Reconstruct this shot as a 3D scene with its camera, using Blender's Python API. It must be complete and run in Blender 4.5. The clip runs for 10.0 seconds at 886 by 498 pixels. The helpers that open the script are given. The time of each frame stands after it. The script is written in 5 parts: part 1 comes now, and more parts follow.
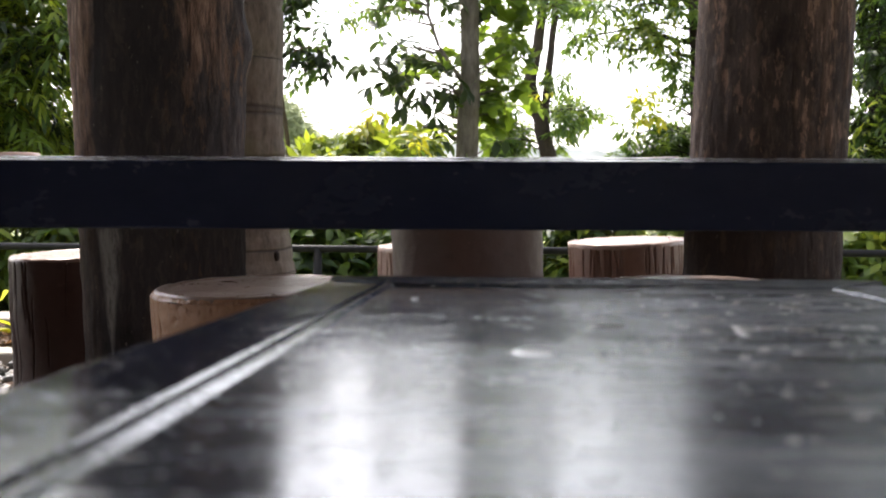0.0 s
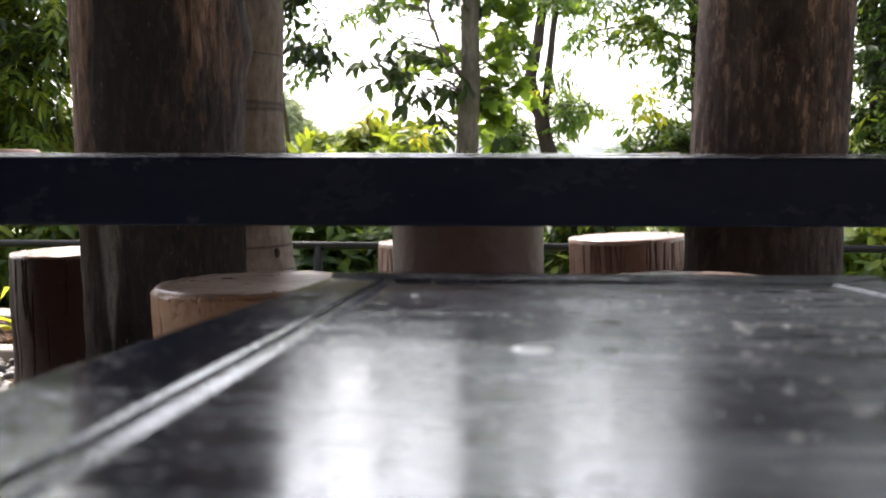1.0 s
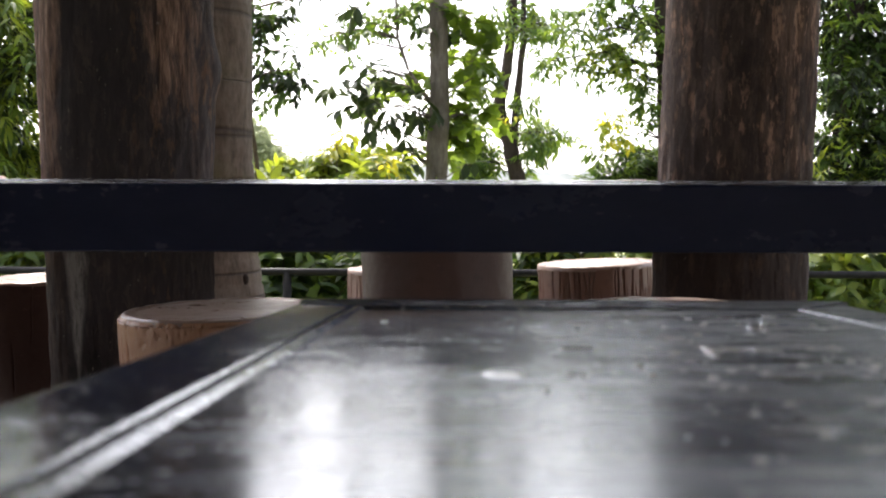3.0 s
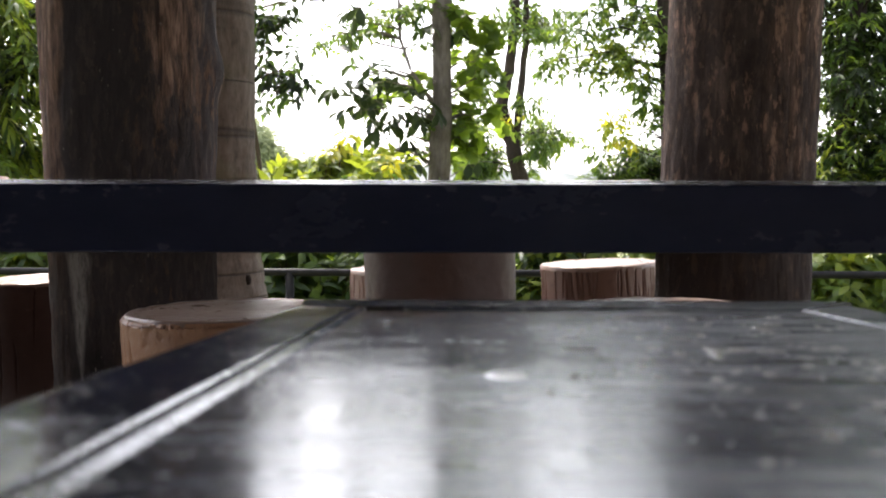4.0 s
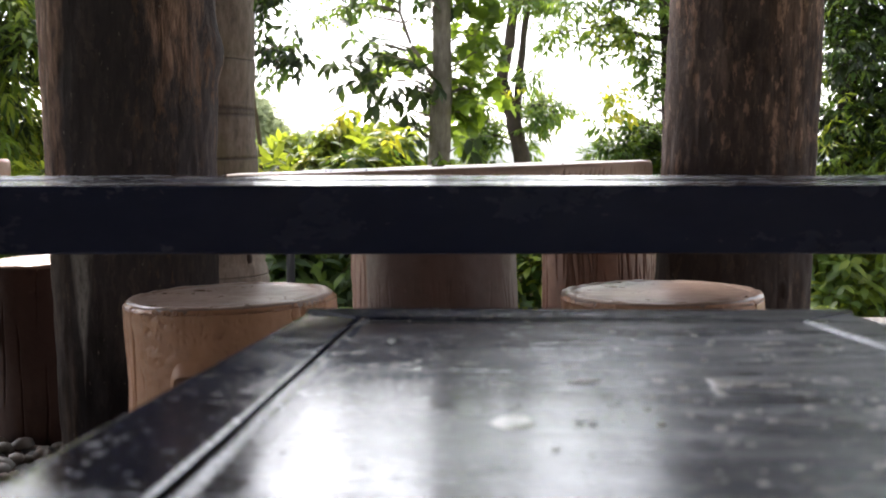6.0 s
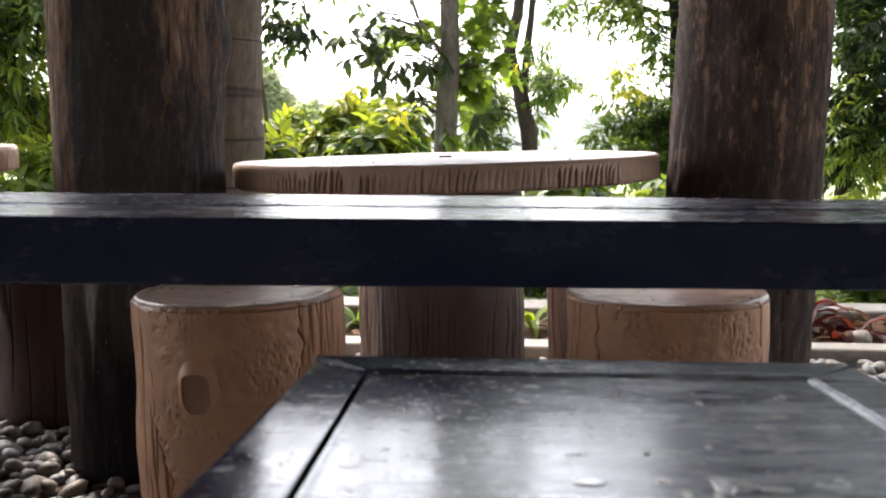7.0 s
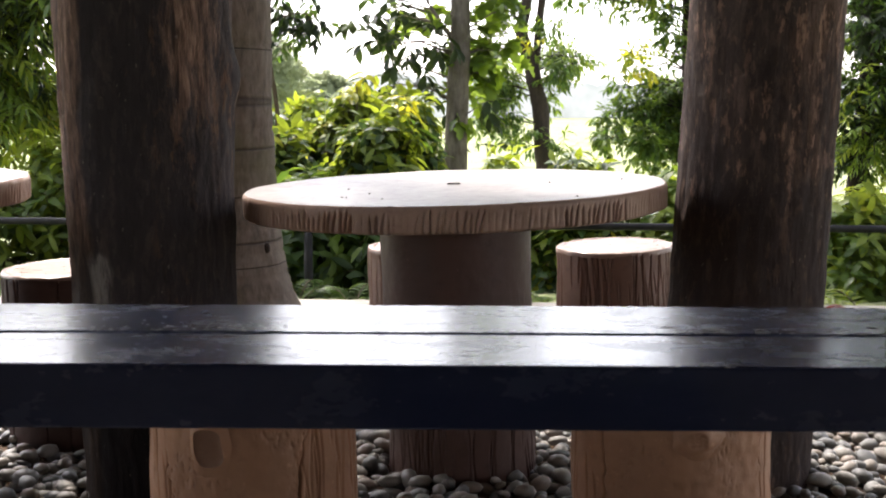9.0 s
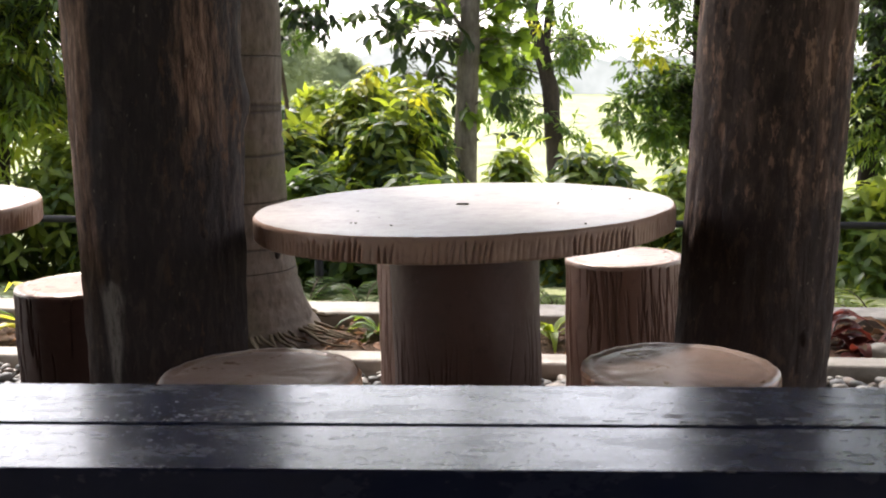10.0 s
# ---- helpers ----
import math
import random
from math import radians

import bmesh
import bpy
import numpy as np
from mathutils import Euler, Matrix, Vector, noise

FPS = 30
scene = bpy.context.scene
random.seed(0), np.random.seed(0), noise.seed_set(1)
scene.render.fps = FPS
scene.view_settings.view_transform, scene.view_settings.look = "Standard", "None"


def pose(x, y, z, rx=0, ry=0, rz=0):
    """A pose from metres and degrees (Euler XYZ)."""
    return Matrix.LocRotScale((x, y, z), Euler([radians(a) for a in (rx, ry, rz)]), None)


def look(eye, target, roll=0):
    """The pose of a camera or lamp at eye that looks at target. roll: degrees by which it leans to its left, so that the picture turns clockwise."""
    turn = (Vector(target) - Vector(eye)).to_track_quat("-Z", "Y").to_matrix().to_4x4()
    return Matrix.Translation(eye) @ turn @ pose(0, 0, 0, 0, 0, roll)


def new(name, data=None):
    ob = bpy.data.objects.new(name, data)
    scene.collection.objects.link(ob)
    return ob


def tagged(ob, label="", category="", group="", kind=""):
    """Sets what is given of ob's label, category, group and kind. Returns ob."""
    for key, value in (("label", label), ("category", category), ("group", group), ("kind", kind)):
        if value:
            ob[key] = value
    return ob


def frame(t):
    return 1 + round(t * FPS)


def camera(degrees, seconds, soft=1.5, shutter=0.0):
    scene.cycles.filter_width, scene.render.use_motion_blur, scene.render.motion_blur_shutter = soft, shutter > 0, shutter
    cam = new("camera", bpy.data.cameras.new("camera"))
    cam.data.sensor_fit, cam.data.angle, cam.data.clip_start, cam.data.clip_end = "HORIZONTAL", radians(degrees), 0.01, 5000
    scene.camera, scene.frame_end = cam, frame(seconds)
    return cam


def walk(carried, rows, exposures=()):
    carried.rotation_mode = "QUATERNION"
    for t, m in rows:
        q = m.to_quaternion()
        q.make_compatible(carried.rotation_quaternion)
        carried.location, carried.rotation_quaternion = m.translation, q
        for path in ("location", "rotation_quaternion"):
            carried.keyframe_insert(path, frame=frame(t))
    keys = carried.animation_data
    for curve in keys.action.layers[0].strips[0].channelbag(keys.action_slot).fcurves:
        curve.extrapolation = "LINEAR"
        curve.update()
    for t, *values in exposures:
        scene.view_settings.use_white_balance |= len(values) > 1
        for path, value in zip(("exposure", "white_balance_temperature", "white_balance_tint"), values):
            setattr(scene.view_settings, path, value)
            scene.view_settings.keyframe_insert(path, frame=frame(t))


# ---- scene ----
cam = camera(45.1, 10.0, soft=2.0)
PATH = [
    (0, (0.083, -0.42, 0.721), (-0.023, 1.57, 0.559), 0.2),
    (0.5, (0.084, -0.421, 0.721), (-0.023, 1.569, 0.552), 0.1),
    (1, (0.083, -0.419, 0.721), (-0.024, 1.571, 0.552), 0.1),
    (1.2, (0.083, -0.419, 0.721), (-0.012, 1.572, 0.543), 0.1),
    (1.5, (0.083, -0.417, 0.72), (0.036, 1.577, 0.579), 0.0),
    (2, (0.083, -0.419, 0.72), (0.037, 1.577, 0.594), 0.0),
    (2.5, (0.083, -0.421, 0.721), (0.036, 1.575, 0.6), 0.1),
    (4, (0.083, -0.419, 0.721), (0.028, 1.577, 0.602), 0.1),
    (4.5, (0.083, -0.418, 0.721), (0.031, 1.578, 0.596), -0.1),
    (5, (0.082, -0.419, 0.725), (0.035, 1.576, 0.592), -0.1),
    (5.3, (0.082, -0.42, 0.731), (0.031, 1.574, 0.578), -0.1),
    (5.5, (0.082, -0.42, 0.733), (0.029, 1.573, 0.581), -0.1),
    (7, (0.079, -0.421, 0.794), (0.014, 1.565, 0.565), 0.5),
    (7.5, (0.082, -0.427, 0.827), (0.011, 1.562, 0.632), 0.9),
    (8, (0.083, -0.431, 0.856), (0.013, 1.556, 0.64), 0.7),
    (8.5, (0.081, -0.429, 0.886), (0.008, 1.556, 0.646), 0.2),
    (9, (0.087, -0.419, 0.935), (-0.001, 1.559, 0.647), 0.2),
    (9.5, (0.084, -0.417, 0.985), (-0.006, 1.553, 0.65), -0.1),
    (9.8, (0.087, -0.416, 1.018), (-0.012, 1.554, 0.668), -0.1),
    (10, (0.09, -0.415, 1.041), (-0.017, 1.554, 0.709), -0.0),
]
walk(cam, [(t, look(eye, target, roll)) for t, eye, target, roll in PATH], [(0.0, 2.29, 6500, 15), (2.5, 2.34, 6500, 15), (4.5, 2.42, 6500, 15), (5.5, 2.54, 6500, 15), (7.5, 2.54, 6500, 15), (8.5, 2.46, 6500, 15), (10.0, 2.26, 6500, 15)])
cam.data.dof.use_dof = True
cam.data.dof.focus_distance = 2.9
cam.data.dof.aperture_fstop = 18

# ---------------------------------------------------------------- light
SUN_ELEV, SUN_AZ = radians(52), radians(-28)      # azimuth from +y towards +x
world = bpy.data.worlds.new("world")
scene.world = world
world.use_nodes = True
wn, wl = world.node_tree.nodes, world.node_tree.links
sky = wn.new("ShaderNodeTexSky")
sky.sky_type = "NISHITA"
sky.sun_disc = False
sky.sun_elevation, sky.sun_rotation = SUN_ELEV, SUN_AZ
sky.air_density, sky.dust_density, sky.ozone_density = 1.0, 2.2, 1.0
soften = wn.new("ShaderNodeHueSaturation")
soften.inputs["Saturation"].default_value = 0.30
wl.new(sky.outputs["Color"], soften.inputs["Color"])
wl.new(soften.outputs["Color"], wn["Background"].inputs["Color"])
wn["Background"].inputs["Strength"].default_value = 0.15
sun = new("sun", bpy.data.lights.new("sun", "SUN"))
sun.data.energy, sun.data.angle, sun.data.color = 2.0, radians(8.0), (1.0, 0.95, 0.86)
sun.matrix_world = look((math.sin(SUN_AZ) * math.cos(SUN_ELEV) * 50, math.cos(SUN_AZ) * math.cos(SUN_ELEV) * 50, math.sin(SUN_ELEV) * 50), (0, 0, 0))


# ---------------------------------------------------------------- materials
class Mat:
    """A small wrapper to write node materials in few lines."""

    def __init__(self, name, rough=0.6, spec=0.5):
        self.m = bpy.data.materials.new(name)
        self.m.use_nodes = True
        self.n, self.l = self.m.node_tree.nodes, self.m.node_tree.links
        self.b = self.n["Principled BSDF"]
        self.b.inputs["Roughness"].default_value = rough
        self.b.inputs["Specular IOR Level"].default_value = spec
        self.co = self.n.new("ShaderNodeTexCoord").outputs["Object"]

    def link(self, a, b):
        self.l.new(a, b)

    def space(self, sx=1, sy=1, sz=1, shift=0.0):
        k = self.n.new("ShaderNodeMapping")
        k.inputs["Scale"].default_value = (sx, sy, sz)
        k.inputs["Location"].default_value = (shift, shift * 0.7, shift * 1.3)
        self.link(self.co, k.inputs["Vector"])
        return k.outputs["Vector"]

    def noise(self, scale, detail=4, stretch=(1, 1, 1), shift=0.0, rough=0.55):
        k = self.n.new("ShaderNodeTexNoise")
        k.inputs["Scale"].default_value, k.inputs["Detail"].default_value = scale, detail
        k.inputs["Roughness"].default_value = rough
        self.link(self.space(*stretch, shift), k.inputs["Vector"])
        return k.outputs["Fac"]

    def ramp(self, fac, *stops):
        k = self.n.new("ShaderNodeValToRGB")
        e = k.color_ramp.elements
        while len(e) < len(stops):
            e.new(0.5)
        for el, (p, c) in zip(e, stops):
            el.position = p
            el.color = (*c, 1) if isinstance(c, tuple) else (c, c, c, 1)
        self.link(fac, k.inputs["Fac"])
        return k.outputs["Color"]

    def mix(self, fac, a, b, blend="MIX"):
        k = self.n.new("ShaderNodeMix")
        k.data_type, k.blend_type = "RGBA", blend
        for sock, v in ((k.inputs[0], fac), (k.inputs[6], a), (k.inputs[7], b)):
            if isinstance(v, tuple):
                sock.default_value = (*v, 1)
            elif isinstance(v, (int, float)):
                sock.default_value = v
            else:
                self.link(v, sock)
        return k.outputs[2]

    def math(self, op, a, b=0.0):
        k = self.n.new("ShaderNodeMath")
        k.operation = op
        for sock, v in ((k.inputs[0], a), (k.inputs[1], b)):
            if isinstance(v, (int, float)):
                sock.default_value = v
            else:
                self.link(v, sock)
        return k.outputs[0]

    def axis(self, which):
        k = self.n.new("ShaderNodeSeparateXYZ")
        self.link(self.co, k.inputs[0])
        return k.outputs[which]

    def rand(self, island=False):
        if island:
            return self.n.new("ShaderNodeNewGeometry").outputs["Random Per Island"]
        return self.n.new("ShaderNodeObjectInfo").outputs["Random"]

    def color(self, c):
        self.link(c, self.b.inputs["Base Color"])

    def rough(self, r):
        self.link(r, self.b.inputs["Roughness"])

    def bump(self, h, dist=0.002, strength=1.0):
        k = self.n.new("ShaderNodeBump")
        k.inputs["Distance"].default_value, k.inputs["Strength"].default_value = dist, strength
        self.link(h, k.inputs["Height"])
        self.link(k.outputs["Normal"], self.b.inputs["Normal"])


def black_paint(name, along, gloss, coat=0.0, spread=0.2, worn=None, tone=1.0):
    """Worn black gloss paint on boards; along: the grain's direction. worn: (x from, x to), where the boards are rubbed
    dull and paled to stand for glare.
    """
    m = Mat(name, 0.3, 0.32 if worn else 0.40)
    st = (0.06, 1, 1) if along == "x" else (1, 0.06, 1)
    m.b.inputs["Coat Weight"].default_value, m.b.inputs["Coat Roughness"].default_value = coat, 0.16
    grain = m.noise(160, 5, st)
    cloud = m.noise(26, 6, (0.5, 1.2, 1), 3.0, 0.7)
    fine = m.noise(70, 4, (1, 1, 1), 7.0)
    brush = m.noise(190, 5, (0.05, 1, 1), 2.6, 0.65)
    speck = m.ramp(m.noise(150, 2, (0.6, 1, 1), 1.3, 0.4), (0.66, 0.0), (0.70, 1.0))
    crumb = m.ramp(m.noise(330, 2, (0.8, 1, 1), 4.4, 0.4), (0.66, 0.0), (0.70, 1.0))
    scuff = m.ramp(m.noise(34, 7, (0.35, 1.3, 1), 5.0, 0.8), (0.57, 0.0), (0.66, 1.0))
    dull = m.ramp(cloud, (0.35, 0.0), (0.7, 1.0))
    base = m.mix(dull, (0.0135 * tone, 0.0168 * tone, 0.036 * tone), (0.018 * tone, 0.022 * tone, 0.044 * tone))
    face = m.n.new("ShaderNodeSeparateXYZ")
    m.link(m.n.new("ShaderNodeNewGeometry").outputs["Normal"], face.inputs[0])
    lies = m.ramp(face.outputs[2], (0.6, 0.0), (0.9, 1.0))
    speck, scuff = m.math("MULTIPLY", m.math("MAXIMUM", speck, crumb), lies), m.math("MULTIPLY", scuff, lies)
    rub_glare = 0.0
    if worn:
        span = m.math("DIVIDE", m.math("SUBTRACT", m.axis(0), worn[0]), worn[1] - worn[0])
        span = m.math("ADD", span, m.math("SUBTRACT", m.math("MULTIPLY", m.axis(1), -0.6), 0.06))
        span = m.math("ADD", span, m.math("MULTIPLY", m.math("SUBTRACT", m.noise(16, 7, (0.5, 1.5, 1), 8.0, 0.75), 0.5), 1.9))
        rub_glare = m.ramp(span, (0.0, 0.0), (1.0, 1.0))
        speck = m.math("MULTIPLY", speck, m.math("ADD", m.math("MULTIPLY", rub_glare, 0.5), 0.75))
    else:
        speck = m.math("MULTIPLY", speck, 0.45)
    base = m.mix(m.math("MULTIPLY", scuff, 0.5), base, (0.15, 0.145, 0.14))
    base = m.mix(m.math("MULTIPLY", speck, 0.8), base, (0.42, 0.40, 0.37))
    if worn:
        # real scuffs, plus a pale wash of glare put into the base colour
        scar = m.ramp(m.noise(60, 7, (0.22, 1.4, 1), 6.6, 0.8), (0.50, 0.0), (0.62, 1.0))
        scar = m.math("MAXIMUM", scar, m.ramp(m.noise(14, 7, (0.5, 1.1, 1), 15.0, 0.7), (0.48, 0.0), (0.68, 0.9)))
        base = m.mix(m.math("MULTIPLY", m.math("MULTIPLY", rub_glare, lies), m.math("ADD", m.math("MULTIPLY", scar, 0.80), 0.22)), base, (0.56, 0.60, 0.63))
    m.color(base)
    r = m.math("ADD", m.math("MULTIPLY", m.ramp(cloud, (0.32, 0.0), (0.68, 1.0)), spread), gloss)
    r = m.math("ADD", r, m.math("MULTIPLY", scuff, 0.14))
    if worn:
        r = m.math("ADD", r, m.math("MULTIPLY", rub_glare, 0.16))
    m.rough(r)
    h = m.math("ADD", m.math("MULTIPLY", fine, 0.5), m.math("MULTIPLY", speck, 0.9))
    h = m.math("ADD", h, m.math("MULTIPLY", grain, 0.5))
    m.bump(m.math("ADD", h, m.math("MULTIPLY", brush, 0.7 if worn else 0.2)), 0.00022 if worn else 0.0006, 0.6)
    return m.m


def painted_concrete(name, base, gloss=0.44, spec=0.32):
    """Brown paint on cast concrete."""
    m = Mat(name, gloss, spec)
    broad = m.noise(5, 5)
    mid = m.noise(28, 6, shift=2.0, rough=0.65)
    grit = m.noise(190, 4, shift=5.0)
    c = m.ramp(broad, (0.3, (base[0] * 0.8, base[1] * 0.78, base[2] * 0.76)), (0.72, (base[0] * 1.15, base[1] * 1.15, base[2] * 1.15)))
    c = m.mix(m.ramp(mid, (0.55, 0.0), (0.75, 0.6)), c, (base[0] * 0.55, base[1] * 0.55, base[2] * 0.6))
    c = m.mix(m.ramp(m.noise(60, 3, shift=9.0), (0.66, 0.0), (0.72, 0.5)), c, tuple(v * 1.45 for v in base))
    m.color(c)
    m.rough(m.math("ADD", m.math("MULTIPLY", mid, 0.28), gloss - 0.12))
    m.bump(m.math("ADD", m.math("MULTIPLY", mid, 0.8), m.math("MULTIPLY", grit, 0.25)), 0.0025, 0.7)
    return m.m


def bark_timber(name, pale_side):
    """Weathered log: flaking dark skin over brown wood. pale_side: tarred black, with a bare strip on the side of -x.
    """
    m = Mat(name, 0.85, 0.04)
    warp = m.noise(30, 3, (1, 1, 0.6), 9.0)
    push = m.n.new("ShaderNodeVectorMath")
    push.operation = "MULTIPLY_ADD"
    m.link(warp, push.inputs[0])
    push.inputs[1].default_value = (0.03, 0.03, 0.05)
    m.link(m.space(1, 1, 0.24), push.inputs[2])
    cells = m.n.new("ShaderNodeTexVoronoi")
    cells.inputs["Scale"].default_value = 105
    m.link(push.outputs[0], cells.inputs["Vector"])
    tone = m.n.new("ShaderNodeSeparateColor")
    m.link(cells.outputs["Color"], tone.inputs[0])
    tone = tone.outputs[0]
    mott = m.noise(24, 8, (1, 1, 0.36), 6.0, 0.75)
    fibre = m.noise(85, 5, (1, 1, 0.10), 1.0, 0.65)
    patch = m.noise(5.5, 6, (1, 1, 0.55), 4.0, 0.65)
    flake = m.ramp(m.noise(48, 6, (1, 1, 0.32), 8.0, 0.7), (0.54, 0.0), (0.60, 1.0))
    chip = m.ramp(m.noise(120, 3, (1, 1, 0.5), 3.0, 0.5), (0.70, 0.0), (0.74, 1.0))
    side = m.math("MULTIPLY", m.ramp(m.axis(0), (0.02, 0.0), (0.12, 1.0)), m.ramp(m.math("ADD", m.axis(2), m.math("MULTIPLY", mott, 0.4)), (0.80, 0.0), (1.05, 1.0)))
    patch = m.math("ADD", patch, m.math("MULTIPLY", side, 0.13))
    skin = m.ramp(m.math("ADD", m.math("ADD", m.math("MULTIPLY", mott, 0.62), m.math("MULTIPLY", fibre, 0.22)), m.math("MULTIPLY", tone, 0.16)), (0.36, (0.024, 0.019, 0.019)), (0.52, (0.060, 0.046, 0.042)), (0.66, (0.165, 0.116, 0.094)))
    wood = m.ramp(m.math("ADD", m.math("MULTIPLY", fibre, 0.5), m.math("MULTIPLY", mott, 0.5)), (0.36, (0.055, 0.036, 0.028)), (0.62, (0.215, 0.140, 0.104)))
    if pale_side:
        c = m.mix(0.68, skin, (0.045, 0.040, 0.041))
        c = m.mix(m.math("MULTIPLY", flake, m.ramp(patch, (0.53, 0.0), (0.66, 0.85))), c, (0.135, 0.080, 0.055))
        c = m.mix(m.ramp(patch, (0.66, 0.0), (0.80, 0.35)), c, wood)
        # a long scar of bared wood
        sx = m.math("DIVIDE", m.math("SUBTRACT", m.axis(0), 0.120), 0.050)
        sz = m.math("DIVIDE", m.math("SUBTRACT", m.axis(2), 1.06), 0.24)
        scar = m.math("ADD", m.math("MULTIPLY", sx, sx), m.math("MULTIPLY", sz, sz))
        scar = m.math("ADD", m.math("SUBTRACT", 1.0, scar), m.math("MULTIPLY", m.math("SUBTRACT", m.noise(26, 6, (1, 1, 0.3), 12.0, 0.7), 0.5), 4.0))
        scar = m.math("MULTIPLY", m.ramp(scar, (0.1, 0.0), (0.9, 0.8)), m.ramp(m.axis(1), (0.40, 1.0), (0.60, 0.0)))
        c = m.mix(scar, c, m.ramp(fibre, (0.38, (0.070, 0.042, 0.031)), (0.62, (0.33, 0.205, 0.145))))
        # blacker towards the foot, with a ragged upper edge
        low_dark = m.ramp(m.math("ADD", m.axis(2), m.math("MULTIPLY", mott, 0.25)), (0.34, 0.92), (0.54, 0.0))
        c = m.mix(low_dark, c, (0.0125, 0.011, 0.0115))
        wave = m.math("MULTIPLY", m.math("SUBTRACT", m.noise(7, 5, (1, 1, 0.6), 2.0, 0.6), 0.5), 0.09)
        edge = m.math("ADD", m.axis(0), wave)
        bare = m.ramp(m.math("ADD", m.math("MULTIPLY", edge, -28.0), -2.3), (0.0, 0.0), (0.5, 0.95))
        strip = m.ramp(m.math("ADD", m.math("MULTIPLY", mott, 0.6), m.math("MULTIPLY", fibre, 0.4)), (0.40, (0.048, 0.031, 0.025)), (0.52, (0.155, 0.096, 0.068)), (0.64, (0.36, 0.235, 0.165)))
        high = m.ramp(m.math("ADD", m.axis(2), wave), (0.50, 0.12), (0.70, 1.0))
        c = m.mix(m.math("MULTIPLY", bare, high), c, strip)
        gx = m.math("ADD", m.math("ABSOLUTE", m.math("ADD", m.axis(0), 0.066)), m.math("MULTIPLY", wave, 0.35))
        lich = m.math("SUBTRACT", m.math("MULTIPLY", m.math("SUBTRACT", m.axis(2), 0.22), 0.105), gx)
        below = m.ramp(m.math("ADD", m.axis(2), wave), (0.55, 1.0), (0.58, 0.0))
        lich = m.math("MULTIPLY", m.math("MULTIPLY", lich, 60.0), below)
        lich = m.math("MULTIPLY", m.ramp(lich, (0.0, 0.0), (0.7, 0.9)), m.ramp(m.noise(45, 6, (1, 1, 0.22), 14.0, 0.8), (0.40, 0.10), (0.56, 1.0)))
        c = m.mix(lich, c, (0.24, 0.22, 0.20))

    else:
        c = m.mix(m.ramp(patch, (0.50, 0.0), (0.68, 0.85)), m.mix(0.35, skin, (0.120, 0.090, 0.076)), wood)
        # lower shade put into the colour, together with dark mottled patches
        low_dark = m.ramp(m.math("ADD", m.axis(2), m.math("MULTIPLY", m.math("SUBTRACT", m.noise(9, 7, (1, 1, 0.55), 17.0, 0.72), 0.5), 2.2)), (0.72, 0.78), (1.0, 0.0))
        c = m.mix(m.math("MULTIPLY", flake, m.ramp(patch, (0.40, 0.25), (0.58, 0.95))), c, (0.33, 0.205, 0.145))
        c = m.mix(low_dark, c, (0.040, 0.032, 0.031))
    c = m.mix(m.math("MULTIPLY", chip, 0.5), c, (0.24, 0.20, 0.17))
    m.color(c)
    m.rough(m.math("ADD", m.math("MULTIPLY", mott, 0.3), 0.62))
    h = m.math("ADD", mott, m.math("MULTIPLY", tone, 0.35))
    m.bump(m.math("ADD", h, m.math("MULTIPLY", fibre, 0.5)), 0.011, 0.9)
    return m.m


def palm_bark():
    m = Mat("palm_bark", 0.85, 0.2)
    z = m.axis(2)
    grain = m.noise(40, 6, (1, 1, 0.35), rough=0.7)
    blot = m.noise(6, 4, shift=3.0)
    c = m.ramp(grain, (0.3, (0.058, 0.044, 0.035)), (0.7, (0.150, 0.118, 0.094)))
    c = m.mix(m.ramp(blot, (0.5, 0.0), (0.7, 0.5)), c, (0.155, 0.135, 0.115))
    c = m.mix(m.ramp(m.noise(3, 3, shift=6.0), (0.48, 0.0), (0.66, 0.6)), c, (0.095, 0.088, 0.048))
    ring = m.math("ABSOLUTE", m.math("SUBTRACT", m.noise(9, 2, (0.012, 0.012, 1), 1.7, 0.3), 0.5))
    ring = m.ramp(ring, (0.0, 1.0), (0.022, 0.0))
    c = m.mix(m.math("MULTIPLY", ring, 0.75), c, (0.032, 0.026, 0.023))
    c = m.mix(m.ramp(m.noise(75, 5, (1, 1, 0.16), 8.0, 0.7), (0.56, 0.0), (0.68, 0.55)), c, (0.040, 0.032, 0.027))
    m.color(c)
    m.bump(m.math("SUBTRACT", grain, ring), 0.006, 0.8)
    return m.m


def stone_mat(name, island):
    m = Mat(name, 0.55, 0.4)
    r = m.rand(island)
    c = m.ramp(r, (0.0, (0.075, 0.076, 0.077)), (0.35, (0.15, 0.145, 0.135)), (0.6, (0.215, 0.195, 0.168)), (0.82, (0.19, 0.15, 0.12)), (1.0, (0.28, 0.255, 0.22)))
    c = m.mix(m.ramp(m.noise(45, 4), (0.45, 0.0), (0.7, 0.35)), c, (0.13, 0.13, 0.13))
    m.color(c)
    m.bump(m.noise(160, 3), 0.001, 0.5)
    return m.m


def pale_concrete():
    m = Mat("pale_concrete", 0.8, 0.3)
    c = m.ramp(m.noise(9, 6, rough=0.65), (0.3, (0.19, 0.17, 0.145)), (0.65, (0.34, 0.31, 0.27)))
    c = m.mix(m.ramp(m.noise(30, 5, shift=4.0), (0.58, 0.0), (0.72, 0.7)), c, (0.20, 0.18, 0.15))
    m.color(c)
    m.bump(m.noise(120, 5), 0.003, 0.6)
    return m.m


